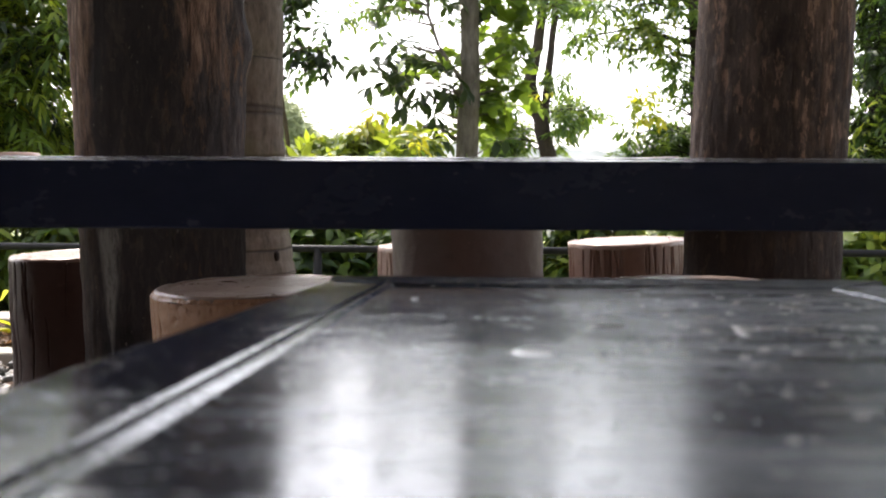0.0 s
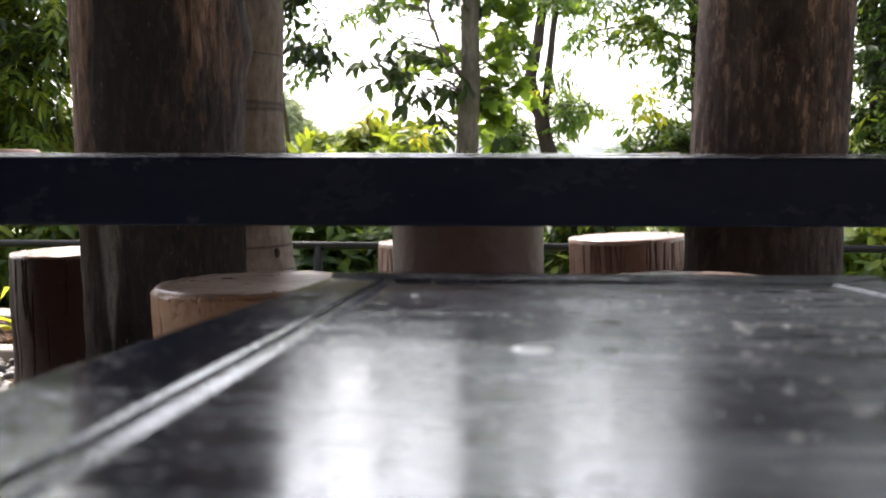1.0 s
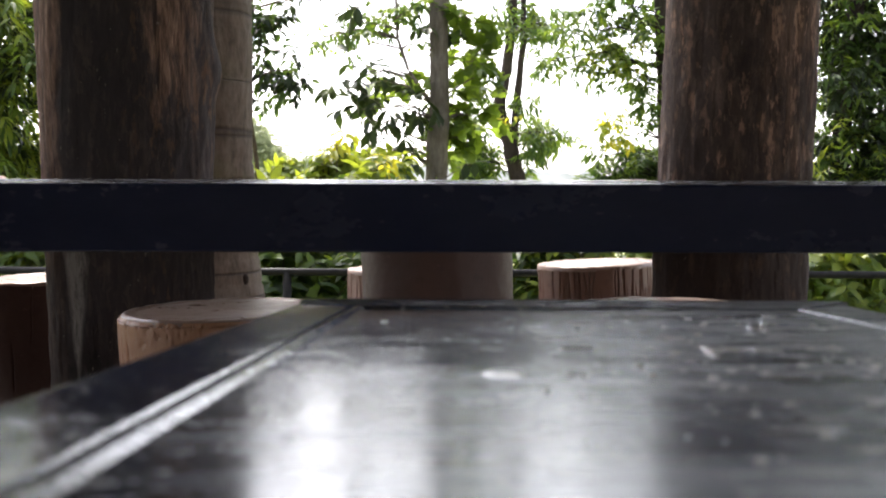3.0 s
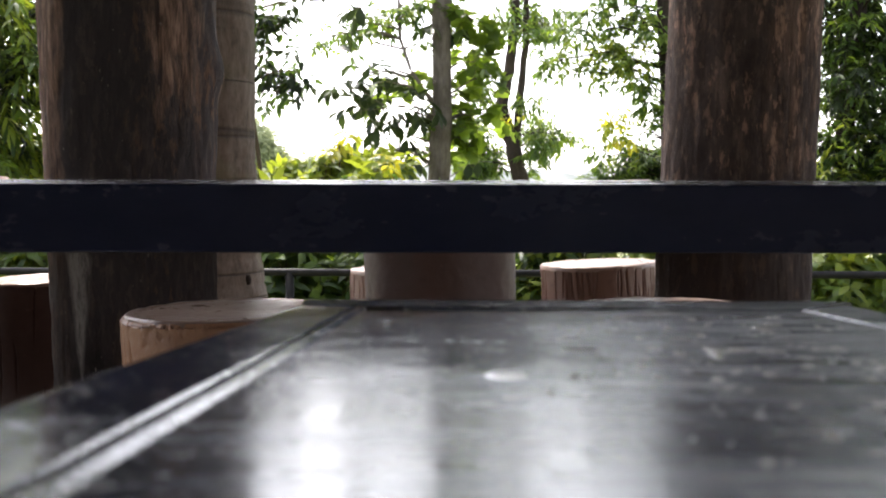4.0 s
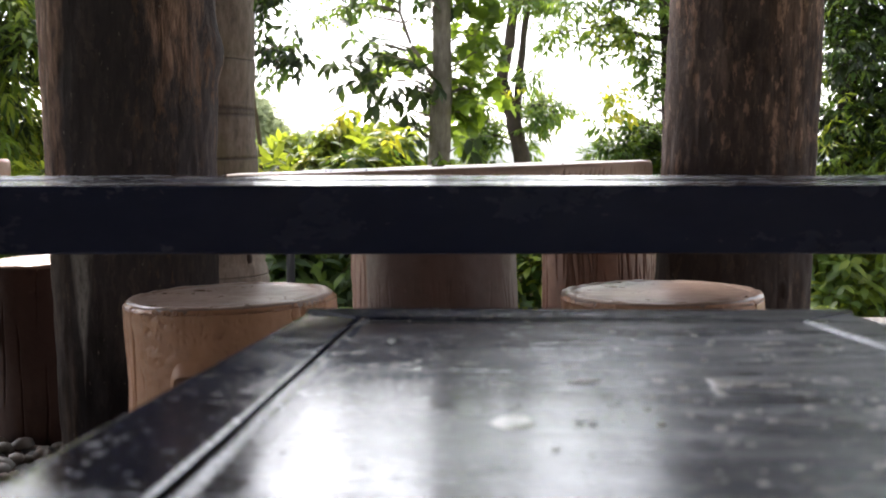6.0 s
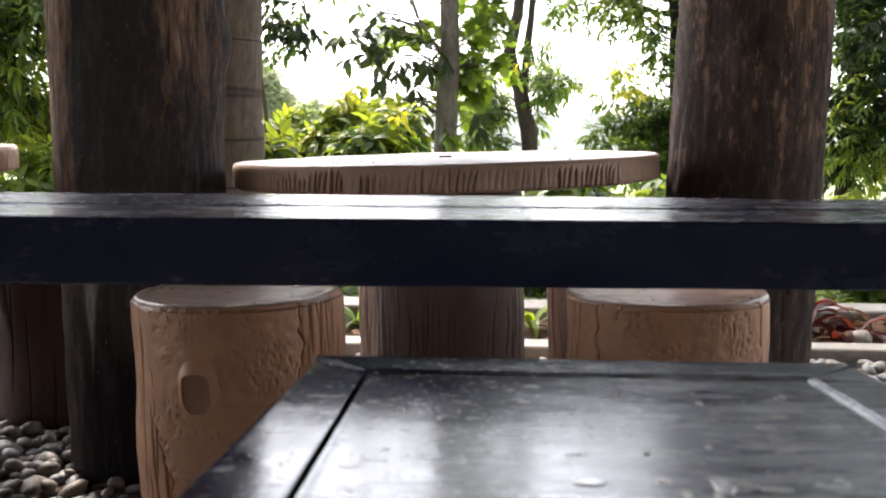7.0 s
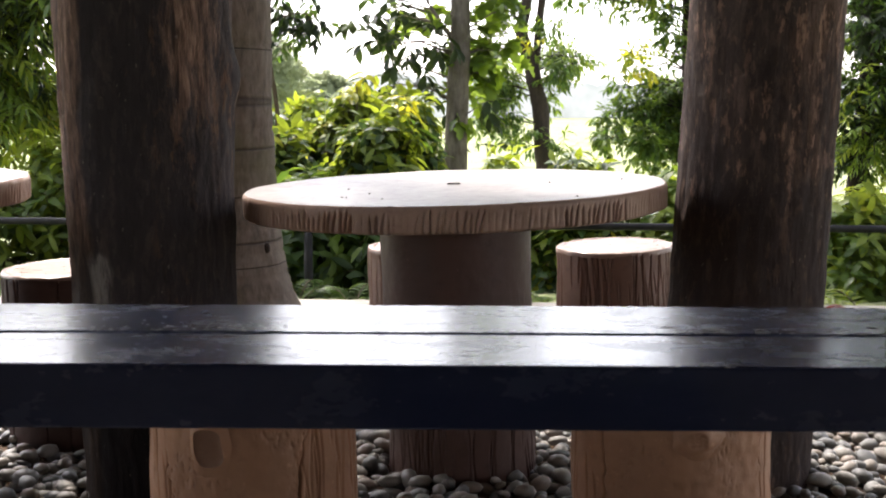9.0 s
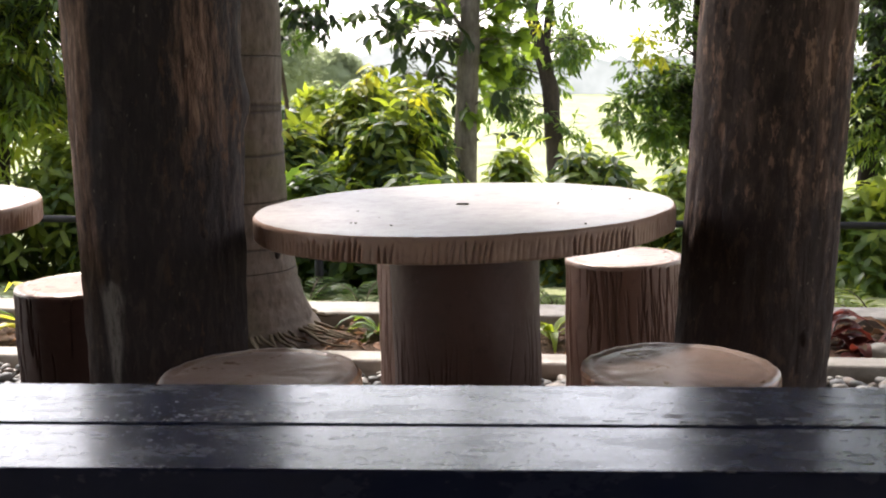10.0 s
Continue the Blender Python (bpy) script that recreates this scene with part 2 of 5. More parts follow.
def soil_mat():
    m = Mat("soil", 0.95, 0.1)
    c = m.ramp(m.noise(35, 6, rough=0.7), (0.3, (0.022, 0.014, 0.009)), (0.7, (0.10, 0.062, 0.04)))
    m.color(c)
    m.bump(m.noise(70, 5), 0.012, 1.0)
    return m.m


def ground_mat():
    m = Mat("turf", 0.9, 0.1)
    c = m.ramp(m.noise(0.35, 6, rough=0.6), (0.3, (0.20, 0.225, 0.10)), (0.7, (0.34, 0.365, 0.19)))
    c = m.mix(m.ramp(m.noise(14, 4, shift=4.0), (0.4, 0.0), (0.7, 0.5)), c, (0.07, 0.075, 0.03))
    m.color(c)
    m.bump(m.noise(30, 5), 0.02, 0.7)
    return m.m


def leaf_mat(name, dark, light, glow, rough=0.42):
    """Leaves: a gloss face and light through the blade; the hue varies leaf by leaf."""
    m = Mat(name, rough, 0.28)
    r = m.rand(True)
    c = m.ramp(r, (0.0, dark), (0.55, tuple((a + b) / 2 for a, b in zip(dark, light))), (1.0, light))
    c = m.mix(m.ramp(m.noise(60, 3), (0.4, 0.0), (0.75, 0.25)), c, tuple(v * 0.5 for v in dark))
    m.color(c)
    tr = m.n.new("ShaderNodeBsdfTranslucent")
    tc = m.ramp(r, (0.0, tuple(v * 0.75 for v in glow)), (1.0, glow))
    m.link(tc, tr.inputs["Color"])
    mx = m.n.new("ShaderNodeMixShader")
    mx.inputs[0].default_value = 0.46
    m.link(m.b.outputs[0], mx.inputs[1])
    m.link(tr.outputs[0], mx.inputs[2])
    m.link(mx.outputs[0], m.n["Material Output"].inputs["Surface"])
    return m.m


def plain_bark(name, a, b):
    m = Mat(name, 0.85, 0.2)
    m.color(m.ramp(m.noise(30, 6, (1, 1, 0.3), rough=0.65), (0.3, a), (0.7, b)))
    m.bump(m.noise(45, 5, (1, 1, 0.25)), 0.006, 0.8)
    return m.m


def gloss_drip():
    m = Mat("dried_paint", 0.4, 0.6)
    m.color(m.ramp(m.noise(60, 4), (0.3, (0.74, 0.73, 0.70)), (0.7, (0.86, 0.85, 0.82))))
    m.b.inputs["Coat Weight"].default_value, m.b.inputs["Coat Roughness"].default_value = 1.0, 0.12
    m.bump(m.noise(200, 3), 0.0004, 0.5)
    return m.m


def steel_paint():
    m = Mat("black_steel", 0.6, 0.2)
    m.color(m.ramp(m.noise(25, 4), (0.4, (0.007, 0.007, 0.008)), (0.7, (0.018, 0.017, 0.017))))
    m.bump(m.noise(90, 3), 0.0006, 0.4)
    return m.m


BENCH_TOP = black_paint("bench_black_paint", "x", 0.14, 0.28, 0.20, None, 1.6)
SEAT_TOP = black_paint("seat_black_paint", "y", 0.07, 0.0, 0.12, (-0.10, 0.10))
CONCRETE = painted_concrete("brown_painted_concrete", (0.385, 0.205, 0.120))
CONCRETE_TOP = painted_concrete("brown_painted_top", (0.255, 0.180, 0.145), 0.29)
# brown darkened to carry the shade on the back stool
CONCRETE_SHADED = painted_concrete("shaded_brown_concrete", (0.150, 0.085, 0.062))
# the stub's shaded face, put in as a darker brown
CUT_FACE_SHADED = painted_concrete("shaded_cut_paint", (0.225, 0.125, 0.080), 0.6, 0.2)
# shade under the table and beside the post put into these two browns
PEDESTAL_SHADED = painted_concrete("shaded_pedestal_paint", (0.100, 0.058, 0.047), 0.5, 0.3)
CONCRETE_DEEP_SHADE = painted_concrete("deep_shaded_brown_concrete", (0.070, 0.041, 0.036), 0.55, 0.2)
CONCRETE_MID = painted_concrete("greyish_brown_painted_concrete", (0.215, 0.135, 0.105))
RIM = painted_concrete("rim_paint", (0.370, 0.240, 0.180))
TABLE_TOP = painted_concrete("table_top_paint", (0.255, 0.228, 0.215), 0.40)
POST_L = bark_timber("dark_log_pale_side", True)
POST_R = bark_timber("dark_log", False)
PALM = palm_bark()
STONE, STONES = stone_mat("pebble_single", False), stone_mat("pebble_joined", True)
KERB = pale_concrete()
SOIL = soil_mat()
TURF = ground_mat()
STEEL = steel_paint()
DRIP = gloss_drip()
SCRAPE = plain_bark("bared_wood", (0.16, 0.15, 0.14), (0.42, 0.40, 0.38))
GREY_BARK = plain_bark("grey_bark", (0.075, 0.063, 0.050), (0.18, 0.155, 0.128))
DARK_BARK = plain_bark("dark_bark", (0.014, 0.0105, 0.009), (0.038, 0.028, 0.023))
TWIG = plain_bark("twig_bark", (0.05, 0.04, 0.025), (0.12, 0.09, 0.055))
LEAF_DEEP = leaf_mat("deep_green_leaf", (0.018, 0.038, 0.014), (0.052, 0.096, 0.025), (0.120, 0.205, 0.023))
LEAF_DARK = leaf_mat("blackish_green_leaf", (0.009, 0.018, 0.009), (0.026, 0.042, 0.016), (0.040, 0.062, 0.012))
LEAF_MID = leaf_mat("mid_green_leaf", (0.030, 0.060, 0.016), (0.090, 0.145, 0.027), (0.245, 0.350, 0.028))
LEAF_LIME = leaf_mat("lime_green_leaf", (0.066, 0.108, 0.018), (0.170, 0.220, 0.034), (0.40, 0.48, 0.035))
LEAF_GOLD = leaf_mat("yellow_leaf", (0.22, 0.24, 0.02), (0.43, 0.42, 0.035), (0.74, 0.70, 0.04))
# distance haze mixed into the far leaves' green
LEAF_HAZE = leaf_mat("haze_tinted_leaf", (0.20, 0.24, 0.14), (0.29, 0.33, 0.20), (0.33, 0.37, 0.20), 0.8)
LEAF_RED = leaf_mat("red_leaf", (0.050, 0.015, 0.013), (0.150, 0.032, 0.022), (0.22, 0.036, 0.020))
LEAF_DRY = leaf_mat("dry_leaf", (0.07, 0.035, 0.02), (0.24, 0.13, 0.075), (0.15, 0.08, 0.04), 0.75)


# ---------------------------------------------------------------- mesh helpers
def link_mesh(name, verts, faces, material, parent=None, smooth=False, label=""):
    me = bpy.data.meshes.new(name)
    me.from_pydata([tuple(v) for v in verts], [], faces)
    me.materials.append(material)
    if smooth:
        me.polygons.foreach_set("use_smooth", [True] * len(me.polygons))
    me.update()
    ob = new(name, me)
    if parent:
        ob.parent = parent
    if label:
        ob["label"] = label
    return ob


def part(name, bm, material, parent, label="", smooth=False):
    me = bpy.data.meshes.new(name)
    bmesh.ops.recalc_face_normals(bm, faces=bm.faces)
    bm.to_mesh(me)
    bm.free()
    me.materials.append(material)
    if smooth:
        me.polygons.foreach_set("use_smooth", [True] * len(me.polygons))
    ob = new(name, me)
    if parent:
        ob.parent = parent
    if label:
        ob["label"] = label
    return ob


def thing(name, at, label, category, group=""):
    ob = new(name)
    ob.location = at
    ob.empty_display_size = 0.1
    return tagged(ob, label, category, group)


def box_bm(x0, x1, y0, y1, z0, z1, bevel=0.0, segs=2):
    bm = bmesh.new()
    bmesh.ops.create_cube(bm, size=1)
    for v in bm.verts:
        v.co = Vector((x0 + (v.co.x + 0.5) * (x1 - x0), y0 + (v.co.y + 0.5) * (y1 - y0), z0 + (v.co.z + 0.5) * (z1 - z0)))
    if bevel:
        bmesh.ops.bevel(bm, geom=bm.edges[:], offset=bevel, segments=segs, affect="EDGES", profile=0.5)
    return bm


def grid_faces(nu, nv, wrap=True):
    """Quads of a grid of nv rows by nu columns, closed round in u."""
    out = []
    last = nu if wrap else nu - 1
    for j in range(nv - 1):
        for i in range(last):
            k = (i + 1) % nu
            out.append((j * nu + i, j * nu + k, (j + 1) * nu + k, (j + 1) * nu + i))
    return out


def tube(points, radii, sides=8):
    """Vertices and faces of a tube along points."""
    pts = [Vector(p) for p in points]
    verts, faces = [], []
    for i, p in enumerate(pts):
        d = (pts[min(i + 1, len(pts) - 1)] - pts[max(i - 1, 0)]).normalized()
        a = d.orthogonal().normalized() if abs(d.z) < 0.9 else Vector((1, 0, 0)).cross(d).normalized()
        b = d.cross(a)
        for k in range(sides):
            w = 2 * math.pi * k / sides
            verts.append(p + (a * math.cos(w) + b * math.sin(w)) * radii[i])
    faces = grid_faces(sides, len(pts))
    faces.append(tuple(range(sides))[::-1])
    faces.append(tuple((len(pts) - 1) * sides + k for k in range(sides)))
    return verts, faces


def join(*sets):
    verts, faces = [], []
    for v, f in sets:
        o = len(verts)
        verts.extend(v)
        faces.extend(tuple(i + o for i in q) for q in f)
    return verts, faces


# ---------------------------------------------------------------- logs cast in concrete
def groove_field(rng, lines, ntheta, nz, height, radius, keep=None, depth=0.006, wide=0.003, low=1.0):
    """Depth of bark grooves on a grid of nz rows by ntheta columns."""
    th = np.linspace(0, 2 * np.pi, ntheta, endpoint=False)[None, :]
    z = np.linspace(0, height, nz)[:, None]
    out = np.zeros((nz, ntheta))
    for _ in range(lines):
        t0, zc = rng.uniform(0, 2 * np.pi), height * rng.uniform(0, 1) ** low
        span, lean = rng.uniform(0.05, 0.20), rng.uniform(-0.10, 0.10)
        wob, ph = rng.uniform(0.0008, 0.003), rng.uniform(0, 6.3)
        path = t0 + (lean * (z - zc) + wob * np.sin(z * 38 + ph)) / radius
        d = (np.abs((th - path + np.pi) % (2 * np.pi) - np.pi)) * radius
        ends = np.clip(1 - ((z - zc) / span) ** 4, 0, 1)
        w = wide * rng.uniform(0.7, 1.5)
        out = np.maximum(out, rng.uniform(0.5, 1.0) * depth * np.exp(-(d / w) ** 2) * ends)
    return out * keep if keep is not None else out


def smooth_noise(ntheta, nz, radius, height, scale, seed):
    out = np.empty((nz, ntheta))
    for j in range(nz):
        for i in range(ntheta):
            a = 2 * math.pi * i / ntheta
            out[j, i] = noise.noise(Vector((math.cos(a) * radius * scale + seed, math.sin(a) * radius * scale, height * j / max(nz - 1, 1) * scale)))
    return out


def log_wall(name, r, height, seed, parent, material, lines=150, patch=None, depth=0.0075, foot=0.0, nth=840, nz=84, round_top=0.008, low=1.0, wide=0.0018, reach=None):
    """The side of a cast log. patch: (middle angle, its width to one side at the foot and at the top, and to the other): plain rough plaster between two cracks."""
    if patch:
        nth, nz = 840, 150
    rng = np.random.default_rng(seed)
    th = np.linspace(0, 2 * np.pi, nth, endpoint=False)[None, :]
    z = np.linspace(0, height, nz)[:, None]
    rad = r + 0.007 * smooth_noise(nth, nz, r, height, 6, seed) + 0.0009 * smooth_noise(nth, nz, r, height, 45, seed + 9)
    rad = rad + foot * np.exp(-z / 0.08)
    keep = np.ones((nz, nth))
    if patch:
        mid, left0, left1, right0, right1 = patch
        d = (th - mid + np.pi) % (2 * np.pi) - np.pi
        left, right = left0 + (left1 - left0) * z / height, right0 + (right1 - right0) * z / height
        jag = [np.array([[0.10 * noise.noise(Vector((q * 9, sg, seed))) + 0.05 * noise.noise(Vector((q * 42, sg, seed + 4)))] for q in z[:, 0]]) for sg in (0, 3)]
        edges = (-left + jag[0], right + jag[1])
        inside = np.clip((d - edges[0]) / 0.012, 0, 1) * np.clip((edges[1] - d) / 0.012, 0, 1)
        keep = 1 - inside
        rough = smooth_noise(nth, nz, r, height, 60, seed + 3)
        chips = smooth_noise(nth, nz, r, height, 150, seed + 5)
        zone = np.clip(0.5 + 1.6 * smooth_noise(nth, nz, r, height, 12, seed + 7), 0, 1)
        pits = np.clip(chips - 0.14, 0, 0.4) * 0.008 * zone
        rad = rad + inside * (0.004 + 0.0016 * rough - pits)
        for sg, e in zip((0, 3), edges):
            crack = np.exp(-((d - e) * r / 0.0020) ** 2)
            deep = np.array([[0.70 + 0.9 * noise.noise(Vector((q * 16, sg, seed + 11)))] for q in z[:, 0]])
            rad = rad - 0.018 * crack * np.clip(deep, 0.05, 1)
    if reach:
        keep = keep * np.clip((reach - z) / 0.16, 0, 1)
    rad = rad - groove_field(rng, lines, nth, nz, height, r, keep, depth, wide, low)
    rad[-1] = rad[-1] - round_top * 0.6
    zz = np.repeat(z, nth, 1)
    zz[-2] = height - round_top
    verts = np.stack([rad * np.cos(th), rad * np.sin(th), zz], -1).reshape(-1, 3)
    return link_mesh(name, verts.tolist(), grid_faces(nth, nz), material, parent, True)


def disc_top(name, r, z, seed, parent, material, crease=0.016, ridge=0.004, nth=120):
    """A cast top: a raised worn edge, a crease inside it and a slightly hollow field."""
    rng = np.random.default_rng(seed)
    rings = [(1.0, -0.012), (1.0, -0.002), (0.985, 0.002), (1 - crease / r, 0.003), (1 - 1.3 * crease / r, 0.003 - ridge), (1 - 1.8 * crease / r, 0.002), (0.7, 0.001), (0.45, 0.0), (0.2, 0.0), (0.03, 0.0)]
    th = np.linspace(0, 2 * np.pi, nth, endpoint=False)
    verts = []
    for k, (f, dz) in enumerate(rings):
        for i, a in enumerate(th):
            n1 = noise.noise(Vector((math.cos(a) * 2.2 + seed, math.sin(a) * 2.2, 0.3)))
            n2 = noise.noise(Vector((math.cos(a) * f * 6 + seed, math.sin(a) * f * 6, 4.0)))
            rr = r * f * (1 + (0.025 * n1 if f > 0.8 else 0))
            verts.append((rr * math.cos(a), rr * math.sin(a), z + dz + 0.0022 * n2))
    faces = grid_faces(nth, len(rings))
    faces.append(tuple((len(rings) - 1) * nth + i for i in range(nth)))
    return link_mesh(name, verts, faces, material, parent, True)


def knob_mesh(kind, parent, r, ang, z):
    """A cut branch stub on the face of a cast log."""
    n, rings = 32, []
    if kind == "stub":
        rings = [(2.2, -0.001), (1.6, 0.006), (1.15, 0.014), (1.0, 0.0155), (0.88, 0.012), (0.4, 0.0115)]
        w, h = 0.023, 0.033
    else:
        rings = [(3.2, -0.002), (2.5, 0.004), (1.9, 0.010), (1.4, 0.017), (1.0, 0.022), (0.72, 0.023), (0.58, 0.019), (0.42, 0.022), (0.25, 0.019), (0.1, 0.020)]
        w, h = 0.019, 0.018
    verts = []
    for k, (f, d) in enumerate(rings):
        for i in range(n):
            a = 2 * math.pi * i / n
            q = 1 + (0.10 if kind == "stub" else 0.30) * noise.noise(Vector((math.cos(a + k * 0.25) * 1.6, math.sin(a + k * 0.25) * 1.6, r * 9 + k * 0.25)))
            ca, sa = math.cos(a), math.sin(a)
            if kind == "stub":
                ca, sa = math.copysign(abs(ca) ** 0.6, ca), math.copysign(abs(sa) ** 0.75, sa)
            u, v = ca * w * f * q, sa * h * f * q
            dd = r - 0.004 + d + (0.005 * (v / h) if kind == "stub" and k > 1 else 0)
            aa = ang + u / r
            verts.append((dd * math.cos(aa), dd * math.sin(aa), z + v))
    faces = grid_faces(n, len(rings))
    faces.append(tuple((len(rings) - 1) * n + i for i in range(n)))
    if kind != "stub":
        return link_mesh("knob", verts, faces, CONCRETE, parent, True)
    ob = link_mesh("knob", verts[:4 * n], grid_faces(n, 4), CONCRETE, parent, True)
    link_mesh("cut_face", verts[3 * n:], grid_faces(n, 3) + [tuple(2 * n + i for i in range(n))], CUT_FACE_SHADED, ob, True, "rough cut face, coloured as shaded")
    return ob


def stump_stool(at, r, top, label, seed, lines=150, patch=None, knob=None, tilt=1.5, paint=None):
    t = thing("stump_stool", at, label, "stool", "stump stools round the tables")
    h = top - at[2]
    t.location.x += h * math.sin(radians(tilt))
    t.rotation_euler = (0, radians(-tilt), 0)
    log_wall("trunk", r, h, seed, t, paint or CONCRETE, lines, patch, foot=0.006)
    disc_top("seat", r - 0.003, h + 0.001, seed, t, CONCRETE_TOP)
    if knob:
        knob_mesh(knob, t, r, radians(-99 if knob == "stub" else -86), h - 0.135)
    return t


def log_table(at, label, tilt, seed, top=0.72):
    """A round cast table: a hacked rim, a smooth painted top and a log for a foot."""
    t = thing("log_table", at, label, "table", "log tables on the pebbles")
    h, r, thick, nth = top - at[2], 0.5, 0.058, 2200
    t.location.x += h * math.sin(radians(tilt))
    t.rotation_euler = (0, radians(-tilt), 0)
    rng = np.random.default_rng(seed)
    prof = [(0.30, -thick), (0.94, -thick), (0.985, -thick + 0.002)] + [(1.0, -thick + 0.006 + (thick - 0.016) * k / 11) for k in range(12)] + [(0.998, -0.004), (0.990, 0.0)]
    th = np.linspace(0, 2 * np.pi, nth, endpoint=False)
    cut = np.zeros((len(prof), nth))
    a = 0.0
    while a < 2 * math.pi:
        zone = 0.25 + 0.75 * (noise.noise(Vector((math.cos(a) * 2.4, math.sin(a) * 2.4, seed))) > -0.16)
        zone *= 1 - 0.9 * math.exp(-((a - radians(260)) / 0.075) ** 2)
        slant, stop = rng.uniform(0.0, 0.26), rng.uniform(0.04, 0.32)
        wide, deep = rng.uniform(0.0024, 0.0038), rng.uniform(0.5, 1.0) * zone * 0.0078
        for k, (f, dz) in enumerate(prof):
            if f < 0.97:
                continue
            u = -dz / thick
            fade = min(1, max(0, (u - stop) / 0.25))
            d = ((th - a + np.pi) % (2 * np.pi) - np.pi) * r - slant * (dz + thick * 0.5) - 0.006 * (u - 0.5) ** 2
            cut[k] = np.maximum(cut[k], deep * fade * np.exp(-(d / (wide * (0.55 + 0.5 * u))) ** 2))
        a += rng.uniform(0.020, 0.033)
    verts = []
    for k, (f, dz) in enumerate(prof):
        for i in range(nth):
            rr = r * f + (0.004 * noise.noise(Vector((math.cos(th[i]) * 5, math.sin(th[i]) * 5, seed))) + 0.0012 * noise.noise(Vector((math.cos(th[i]) * 30, math.sin(th[i]) * 30, dz * 60 + seed))) * (f == 1.0) - cut[k][i] if f > 0.9 else 0)
            verts.append((rr * math.cos(th[i]), rr * math.sin(th[i]), h + dz))
    link_mesh("rim", verts, grid_faces(nth, len(prof)), RIM, t, True)
    tops, rings = [], [0.990, 0.97, 0.8, 0.55, 0.3, 0.1, 0.01]
    n2 = 96
    for f in rings:
        for i in range(n2):
            w = 2 * math.pi * i / n2
            rr = r * f + (0.004 * noise.noise(Vector((math.cos(w) * 5, math.sin(w) * 5, seed))) if f > 0.9 else 0)
            tops.append((rr * math.cos(w), rr * math.sin(w), h + 0.0006 + 0.0015 * noise.noise(Vector((math.cos(w) * f * 4, math.sin(w) * f * 4, 2.0)))))
    faces = grid_faces(n2, len(rings))
    faces.append(tuple((len(rings) - 1) * n2 + i for i in range(n2)))
    link_mesh("tabletop", tops, faces, TABLE_TOP, t, True, "smooth glossy pale brown top")
    log_wall("pedestal", 0.18, h - thick + 0.004, seed + 5, t, PEDESTAL_SHADED, 210, None, 0.006, 0.004, nth=840, low=1.6, reach=0.46)
    bm = box_bm(-0.016, 0.014, -0.003, 0.003, h + 0.001, h + 0.0045, 0.001)
    part("chip", bm, DARK_BARK, t, "small dark chip in the top")
    for k in range(9):
        bm = bmesh.new()
        bmesh.ops.create_icosphere(bm, subdivisions=1, radius=1)
        w, far = rng.uniform(0, 6.28), 0.47 * math.sqrt(rng.uniform(0.05, 1))
        for q in bm.verts:
            q.co = Vector((q.co.x * 0.003 + far * math.cos(w), q.co.y * 0.002 + far * math.sin(w), q.co.z * 0.0012 + h + 0.002))
        part("speck", bm, DARK_BARK, t)
    return t


# ---------------------------------------------------------------- ground and edging
def build_ground():
    nx, ny = 60, 70
    xs = np.concatenate([np.linspace(-400, -12, 12), np.linspace(-10, 10, 36), np.linspace(12, 400, 12)])
    ys = np.concatenate([np.linspace(-400, -8, 8), np.linspace(-6, 4.0, 12), np.linspace(4.25, 20, 34), np.linspace(24, 400, 16)])
    verts = []
    for y in ys:
        for x in xs:
            fall = -2.6 * (1 / (1 + math.exp(-(y - 9.5) / 1.6))) if y > 3.9 else 0.0
            n = 0.12 * noise.noise(Vector((x * 0.4, y * 0.4, 0))) if y > 4.1 else 0
            verts.append((x, y, 0.02 + fall + n))
    faces = [(j * len(xs) + i, j * len(xs) + i + 1, (j + 1) * len(xs) + i + 1, (j + 1) * len(xs) + i) for j in range(len(ys) - 1) for i in range(len(xs) - 1)]
    tagged(link_mesh("ground", verts, faces, TURF, None, True), "grassy bank falling to an open sunlit lawn", "ground", "", "structure")
    # bed under the pebbles
    bed = link_mesh("pebble_bed", [(-6, 0.84, 0.024), (6, 0.84, 0.024), (6, 3.04, 0.024), (-6, 3.04, 0.024)], [(0, 1, 2, 3)], SOIL)
    tagged(bed, "bed of grey river pebbles between tables and kerb", "pebble bed", "", "structure")
    # planting strip
    nx2, ny2 = 90, 14
    v = []
    for j in range(ny2):
        for i in range(nx2):
            x, y = -6 + 12 * i / (nx2 - 1), 3.14 + 0.5 * j / (ny2 - 1)
            v.append((x, y, 0.055 + 0.03 * noise.noise(Vector((x * 5, y * 5, 1))) + 0.012 * noise.noise(Vector((x * 22, y * 22, 3)))))
    soil = link_mesh("planting_soil", v, grid_faces(nx2, ny2, False), SOIL, None, True)
    tagged(soil, "dark soil of the narrow planting strip", "soil", "", "structure")
    # kerbs, cast in lengths
    for name, y0, y1, z1, label in (("kerb_front", 3.03, 3.15, 0.082, "low pale concrete kerb beside the pebbles"), ("kerb_back", 3.60, 3.80, 0.112, "worn pale concrete kerb behind the planting strip")):
        k = tagged(new(name), label, "kerb", "", "structure")
        x, rng = -6.0, random.Random(5)
        while x < 6:
            w = rng.uniform(1.05, 1.25)
            bm = box_bm(x, x + w - 0.006, y0 + rng.uniform(-0.004, 0.004), y1, 0.0, z1 + rng.uniform(-0.003, 0.003), 0.012, 3)
            part("kerb_stone", bm, KERB, k)
            x += w


build_ground()

# pavilion floor, with an unseen roof and walls added to shut light out
fl = part("floor", box_bm(-8, 8, -6.0, 0.85, 0.0, 0.2, 0.01), KERB, None)
tagged(fl, "raised concrete floor of the open pavilion", "floor", "", "structure")
